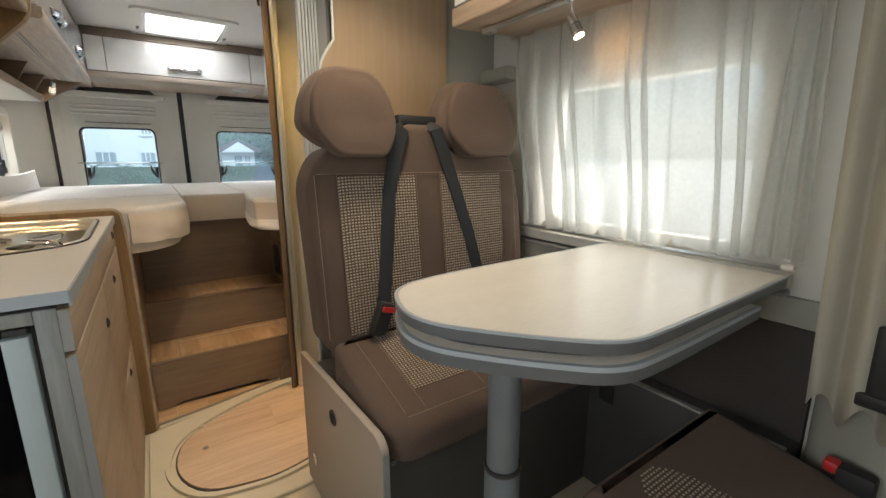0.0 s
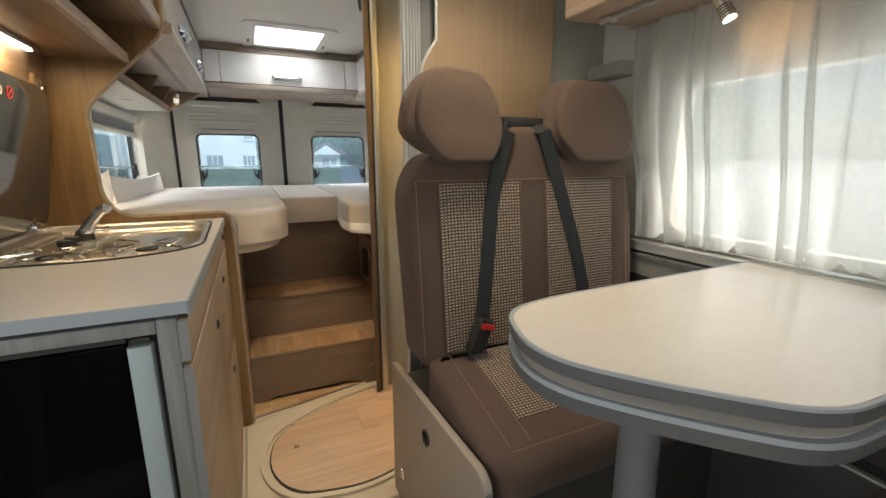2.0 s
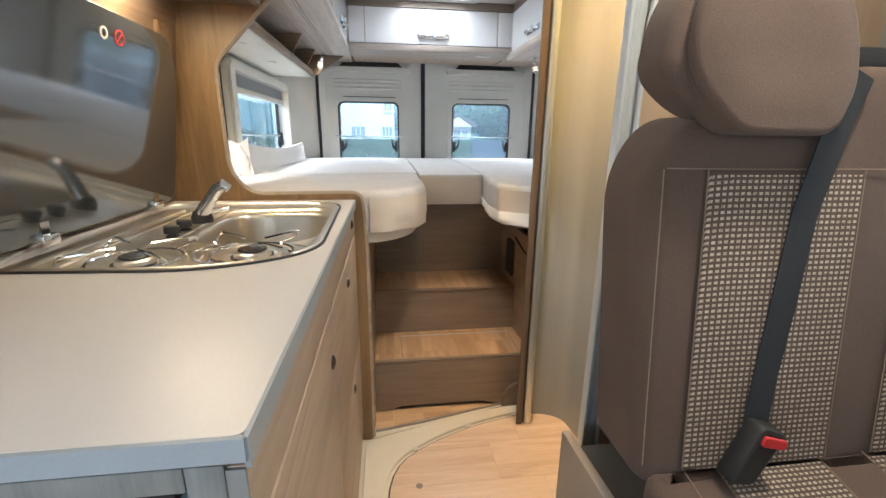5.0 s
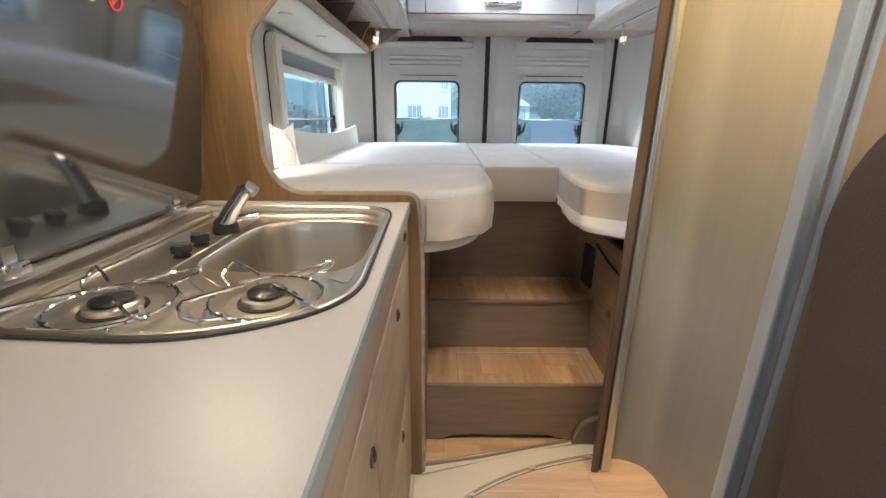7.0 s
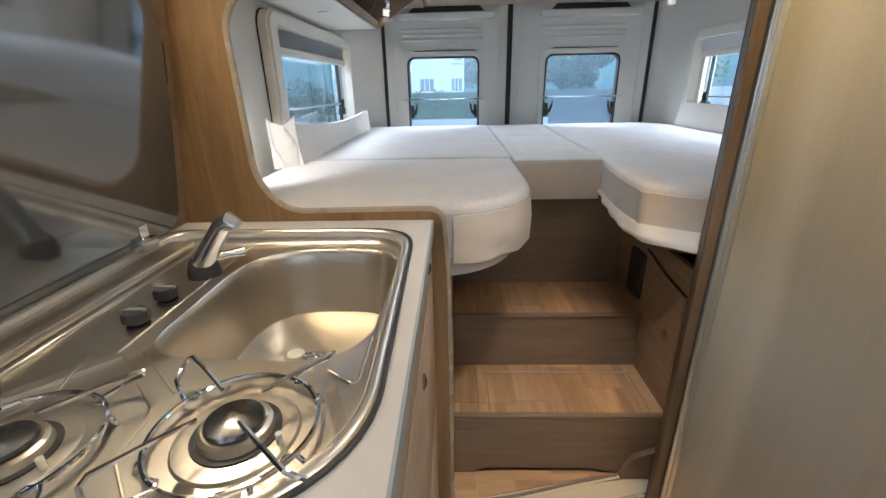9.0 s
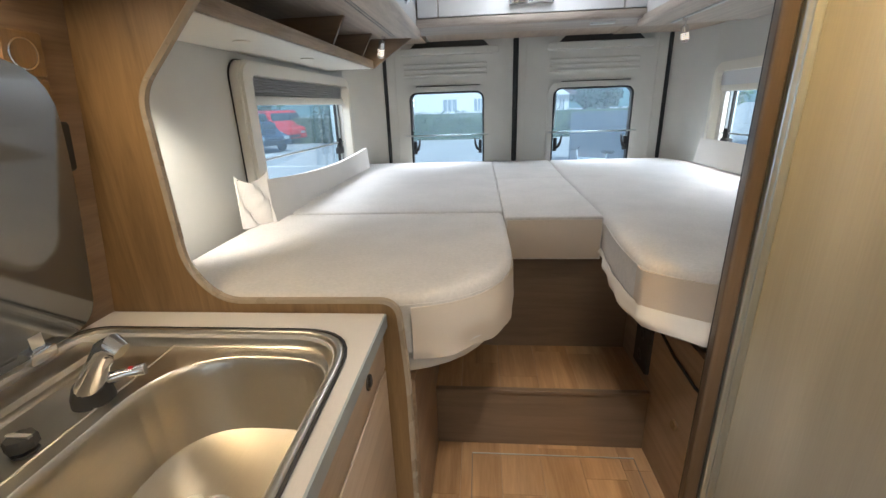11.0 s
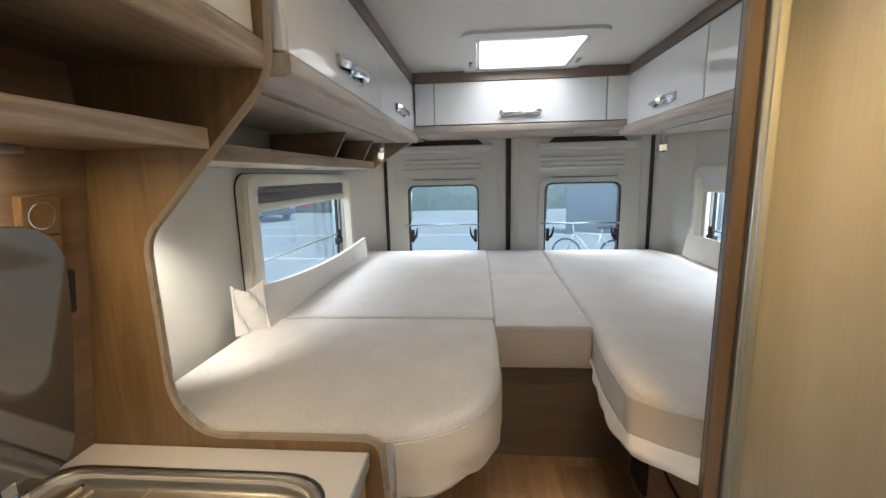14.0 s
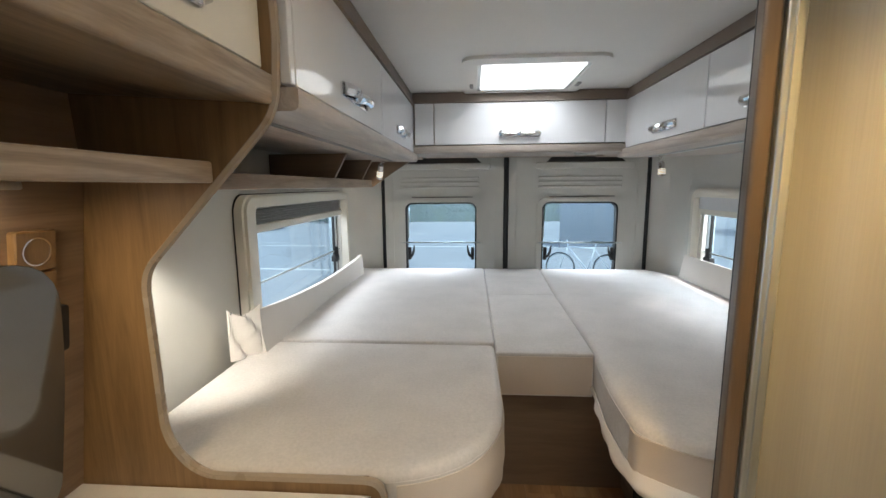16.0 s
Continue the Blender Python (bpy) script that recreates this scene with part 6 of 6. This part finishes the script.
M_REDP = surface("red_paint", (0.45, 0.02, 0.02), 0.25, vary=0.03, bump=0, coat=0.5)
M_CARP = surface("dark_paint", (0.03, 0.04, 0.055), 0.25, vary=0.03, bump=0, coat=0.5)
M_CARGL = surface("car_glass", (0.03, 0.04, 0.05), 0.08, vary=0.02, bump=0)
M_FENCE = surface("blue_grey_fence", (0.075, 0.09, 0.11), 0.8, vary=0.15)
M_LINE = surface("road_paint", (0.72, 0.71, 0.66), 0.8, vary=0.1)
ground = whole("ground", box(-900, 900, -900, 900, G - 0.2, G), M_ASPH, "pale grey asphalt car park", "ground", kind="structure")
for nm, pts in (("road_line_1", [(-9, 12.2), (6, 11.2), (6, 11.35), (-9, 12.35)]), ("road_line_2", [(-14, 16.6), (8, 15.8), (8, 15.95), (-14, 16.75)])):
    whole(nm, prism(pts, "z", G + 0.001, G + 0.005), M_LINE, "white painted road line", "road line", kind="structure")


def clumps(centres, r, n, size, seed, bm=None):
    """Many small leaf faces scattered through clumps."""
    rnd = random.Random(seed)
    bm = bm or bmesh.new()
    for c in centres:
        for _ in range(n):
            d = Vector((rnd.gauss(0, 1), rnd.gauss(0, 1), rnd.gauss(0, 1))).normalized() * r * rnd.uniform(0.55, 1.0)
            p = Vector(c) + d
            a = Vector((rnd.uniform(-1, 1), rnd.uniform(-1, 1), rnd.uniform(-1, 1))).normalized()
            b = a.orthogonal().normalized()
            s = size * rnd.uniform(0.6, 1.3)
            bm.faces.new([bm.verts.new(p + a * s), bm.verts.new(p + b * s * 0.5), bm.verts.new(p - a * s), bm.verts.new(p - b * s * 0.5)])
    return bm


def foliage(name, bm, mat, parent):
    me = bpy.data.meshes.new(name)
    bm.to_mesh(me)
    bm.free()
    me.materials.append(mat)
    ob = new(name, me)
    ob.parent = parent
    ob.matrix_parent_inverse = BASE.get(parent.name, Matrix()).inverted()
    return ob


def tree(x, y, h, r, seed):
    rnd = random.Random(seed)
    t = thing("tree", (x, y, G), "broad green leafy tree behind the car park", "tree", "trees behind the car park")
    part("trunk", tube([(x, y, G), (x + 0.1, y, G + h * 0.25), (x - 0.05, y, G + h * 0.6)], [0.22, 0.17, 0.08], 8), M_BARK, t)
    cs = []
    for k in range(26):
        a, q = rnd.uniform(0, 6.28), rnd.uniform(0.1, 1)
        zz = G + h * rnd.uniform(0.25, 0.95)
        cs.append((x + math.cos(a) * r * q, y + math.sin(a) * r * q, zz))
    for c in cs[:6]:
        part("limb", tube([(x, y, G + h * 0.3), ((x + c[0]) / 2, (y + c[1]) / 2, (G + h * 0.3 + c[2]) / 2 + 0.3), c], [0.10, 0.07, 0.03], 6), M_BARK, t)
    foliage("crown", clumps(cs, r * 0.42, 300, 0.26, seed), M_TREE, t)
    return t


hd = tagged(thing("hedge", (0, 27, G), "clipped green hedge behind the road", "hedge", kind="stuff"))
rnd = random.Random(5)
foliage("leaves", clumps([(-18 + 0.42 * k + rnd.uniform(-0.1, 0.1), 27 + rnd.uniform(-0.2, 0.2), G + zz + rnd.uniform(-0.1, 0.1)) for k in range(72) for zz in (0.4, 0.8, 1.2)], 0.42, 110, 0.06, 2), M_HEDGE, hd)
part("core", box(-18, 12, 26.8, 27.3, G, G + 1.45), M_HEDGE, hd)
fence = thing("fence", (5, 16, G), "blue-grey board fence beside the bicycle", "fence")
for k in range(26):
    x = 3.05 + 0.205 * k
    part("board", box(x, x + 0.198, 16.0 + 0.02 * k, 16.03 + 0.02 * k, G, G + 1.6), M_FENCE, fence)
part("rail", box(3.05, 8.4, 16.55, 16.60, G + 1.2, G + 1.28), M_FENCE, fence)


M_HOUSEGL = surface("curtained_glass", (0.22, 0.26, 0.29), 0.15, vary=0.1, scale=2, bump=0)


def house(name, x0, x1, y0, y1, h, roof, label, wins):
    hs = thing(name, ((x0 + x1) / 2, y0, G), label, "house")
    part("wall", box(x0, x1, y0, y1, G, G + h), M_WALLW, hs)
    xm = (x0 + x1) / 2
    part("roof", prism([(x0 - 0.5, G + h - 0.1), (x1 + 0.5, G + h - 0.1), (x1 + 0.5, G + h + 0.1), (xm, G + h + roof), (x0 - 0.5, G + h + 0.1)], "y", y0 - 0.5, y1 + 0.5), M_ROOF, hs)
    part("gable", prism([(x0, G + h - 0.11), (x1, G + h - 0.11), (xm, G + h + roof - 0.22)], "y", y0 - 0.53, y0), M_WALLW, hs)
    for a, z, w, hh in wins:
        f = part("window", box(a, a + w, y0 - 0.03, y0 + 0.02, G + z, G + z + hh), M_HOUSEGL, hs, "grey window with pale curtains")
        part("frame", ring([(a - 0.08, G + z - 0.08), (a + w + 0.08, G + z - 0.08), (a + w + 0.08, G + z + hh + 0.08), (a - 0.08, G + z + hh + 0.08)],
                           [(a, G + z), (a + w, G + z), (a + w, G + z + hh), (a, G + z + hh)], "y", y0 - 0.08, y0 + 0.02), M_WALLW, f)
        for q in (0.33, 0.66):
            part("mullion", box(a + w * q - 0.03, a + w * q + 0.03, y0 - 0.06, y0 - 0.02, G + z, G + z + hh), M_WALLW, f)
        part("sill", box(a - 0.12, a + w + 0.12, y0 - 0.14, y0 + 0.02, G + z - 0.14, G + z - 0.07), M_WALLW, f)
    return hs


house("house", -9.5, 0.75, 41, 50, 7.6, 0.6, "large white rendered house with dark windows beyond the hedge", [(-7.2, 1.35, 1.4, 1.0), (-3.1, 1.35, 1.2, 1.0), (-0.35, 1.35, 0.9, 1.0), (-0.1, 3.75, 0.6, 0.6), (-5.6, 3.75, 0.9, 0.9)])
house("house", 5.2, 7.8, 40.6, 46, 2.55, 0.95, "white rendered house wing with a dark gabled roof", [(6.2, 1.15, 0.55, 0.95), (7.0, 1.15, 0.4, 0.95)])
# Distance haze is mixed straight into the hill's blue-green.
M_HILL = surface("hazed_hill", (0.085, 0.15, 0.15), 0.9, vary=0.35, scale=0.12, grain=0.9, bump=0.0)
whole("backdrop", cloth_sheet(60, 10, lambda s, t: (-60 + 240 * s, 120 + 60 * t, G - 0.3 + 26 * t + 5 * t * noise.noise(Vector((s * 9, t * 2, 3))))), M_HILL, "far wooded hillside with blue haze put into its colour", "hill", kind="structure")
for x, y, h, r, s in ((11.8, 44, 8.5, 2.8, 1), (15.5, 36, 8.5, 3.2, 2), (4.5, 60, 12, 5, 3), (10, 44, 12, 4.5, 4), (-20, 34, 8, 3.6, 5), (-27, 22, 9, 4, 6), (-18, 12, 7, 3, 7), (17, 15, 8, 3.5, 8)):
    tree(x, y, h, r, s)


def wheel(parent, x, y, z, r, w):
    t = part("wheel", lathe([(r * 0.62, -w / 2), (r * 0.95, -w / 2), (r, -w / 3), (r, w / 3), (r * 0.95, w / 2), (r * 0.62, w / 2)], (x, y, z), "x", 24), M_BLACK, parent, "black tyre")
    part("rim", lathe([(r * 0.62, -w / 2.2), (r * 0.55, -w / 2.4), (r * 0.12, -w / 2.6), (r * 0.12, w / 2.6), (r * 0.55, w / 2.4), (r * 0.62, w / 2.2)], (x, y, z), "x", 20), M_ALU, t)


def car(name, x, y, turn, mat, label, prof, glass_prof, wide, length):
    """A car with its nose to -y before it is turned; prof: its side outline in y, z."""
    c = new(name)
    BASE[c.name] = Matrix()
    tagged(c, label, "car")
    bm = prism(rounded(prof, 0.10, 3), "x", -wide / 2, wide / 2, 0.08, 3)
    part("body", bm, mat, c)
    part("windows", prism(rounded(glass_prof, 0.05, 2), "x", -wide / 2 - 0.004, wide / 2 + 0.004), M_CARGL, c, "dark side windows")
    g = sorted(glass_prof)[0:2]
    part("windscreen", box(-wide / 2 + 0.12, wide / 2 - 0.12, g[0][0] - 0.06, g[0][0] + 0.10, min(p[1] for p in glass_prof), max(p[1] for p in glass_prof), 0.03), M_CARGL, c, "dark windscreen")
    for s in (-1, 1):
        part("headlight", box(s * wide * 0.36 - 0.14, s * wide * 0.36 + 0.14, prof[0][0] - 0.02, prof[0][0] + 0.10, 0.62, 0.78, 0.03), M_ALU, c, "clear headlight")
        part("mirror", box(s * (wide / 2 + 0.10) - 0.09, s * (wide / 2 + 0.10) + 0.09, g[1][0] + 0.05, g[1][0] + 0.18, 1.0, 1.16, 0.03), mat, c)
        for yy in (prof[0][0] + 0.85, prof[0][0] + length - 0.85):
            wheel(c, s * (wide / 2 - 0.10), yy, 0.32, 0.32, 0.2)
    part("grille", box(-0.5, 0.5, prof[0][0] - 0.015, prof[0][0] + 0.02, 0.42, 0.58, 0.01), M_BLACK, c)
    c.matrix_basis = pose(x, y, G, 0, 0, turn)
    return c


car("van", -12.6, 27.6, 50, M_REDP, "red delivery van parked beside the hedge", [(-2.3, 0.35), (-2.3, 0.95), (-1.9, 1.15), (-1.2, 1.95), (2.3, 2.0), (2.3, 0.35)], [(-1.65, 1.15), (-1.15, 1.80), (0.2, 1.80), (0.2, 1.15)], 1.9, 4.6)
car("car", -11.4, 22.6, 55, M_CARP, "dark blue estate car parked in the car park", [(-2.1, 0.35), (-2.1, 0.75), (-1.2, 0.95), (-0.5, 1.45), (1.5, 1.48), (2.1, 1.0), (2.1, 0.35)], [(-0.95, 0.98), (-0.45, 1.36), (1.4, 1.38), (1.75, 1.0)], 1.8, 4.2)
bush = thing("bush", (-8.2, 26.0, G), "round clipped green bush by the car park", "bush")
rnd = random.Random(8)
foliage("leaves", clumps([(-8.2 + rnd.uniform(-0.7, 0.7), 26.0 + rnd.uniform(-0.7, 0.7), G + rnd.uniform(0.3, 1.9)) for _ in range(14)], 0.55, 120, 0.09, 11), M_HEDGE, bush)

bike = thing("bicycle", (3.0, 13.0, G), "silver bicycle leaning by the fence", "bicycle")
M_BIKE = surface("silver_paint", (0.62, 0.64, 0.66), 0.3, 0.3, vary=0.03, bump=0)
fw_, rw_ = Vector((2.60, 12.9, G + 0.34)), Vector((3.58, 13.15, G + 0.34))
for w in (fw_, rw_):
    t = part("tyre", tube([(w.x + 0.32 * math.cos(a), w.y, w.z + 0.32 * math.sin(a)) for a in (2 * math.pi * k / 36 for k in range(36))], 0.020, 6, True), M_BLACK, bike, "black tyre")
    part("rim", tube([(w.x + 0.295 * math.cos(a), w.y, w.z + 0.295 * math.sin(a)) for a in (2 * math.pi * k / 36 for k in range(36))], 0.009, 5, True), M_ALU, t)
    for k in range(10):
        a = 2 * math.pi * k / 10
        part("spoke", tube([w, (w.x + 0.29 * math.cos(a), w.y, w.z + 0.29 * math.sin(a))], 0.0022, 4), M_ALU, t)
bb, seat_t, head, stem = Vector((3.16, 13.04, G + 0.30)), Vector((3.29, 13.07, G + 0.78)), Vector((2.75, 12.94, G + 0.80)), Vector((2.72, 12.93, G + 0.98))
for a, b, r in ((bb, seat_t, 0.018), (bb, head, 0.022), (seat_t, head, 0.018), (head, fw_, 0.014), (seat_t, rw_, 0.010), (bb, rw_, 0.010), (head, stem, 0.014)):
    part("frame_tube", tube([a, b], r, 8), M_BIKE, bike)
part("handlebar", tube([stem + Vector((-0.05, -0.28, 0.02)), stem + Vector((0, -0.05, 0)), stem + Vector((0, 0.05, 0)), stem + Vector((-0.05, 0.28, 0.02))], 0.012, 6), M_BLACK, bike)
part("seat_post", tube([seat_t, seat_t + Vector((0.03, 0, 0.12))], 0.013, 6), M_ALU, bike)
part("saddle", box(3.20, 3.46, 13.02, 13.16, G + 0.90, G + 0.95, 0.02), M_BLACK, bike, "black saddle")

bike.matrix_basis = pose(2.40, 10.6, G, 0, 0, -32)
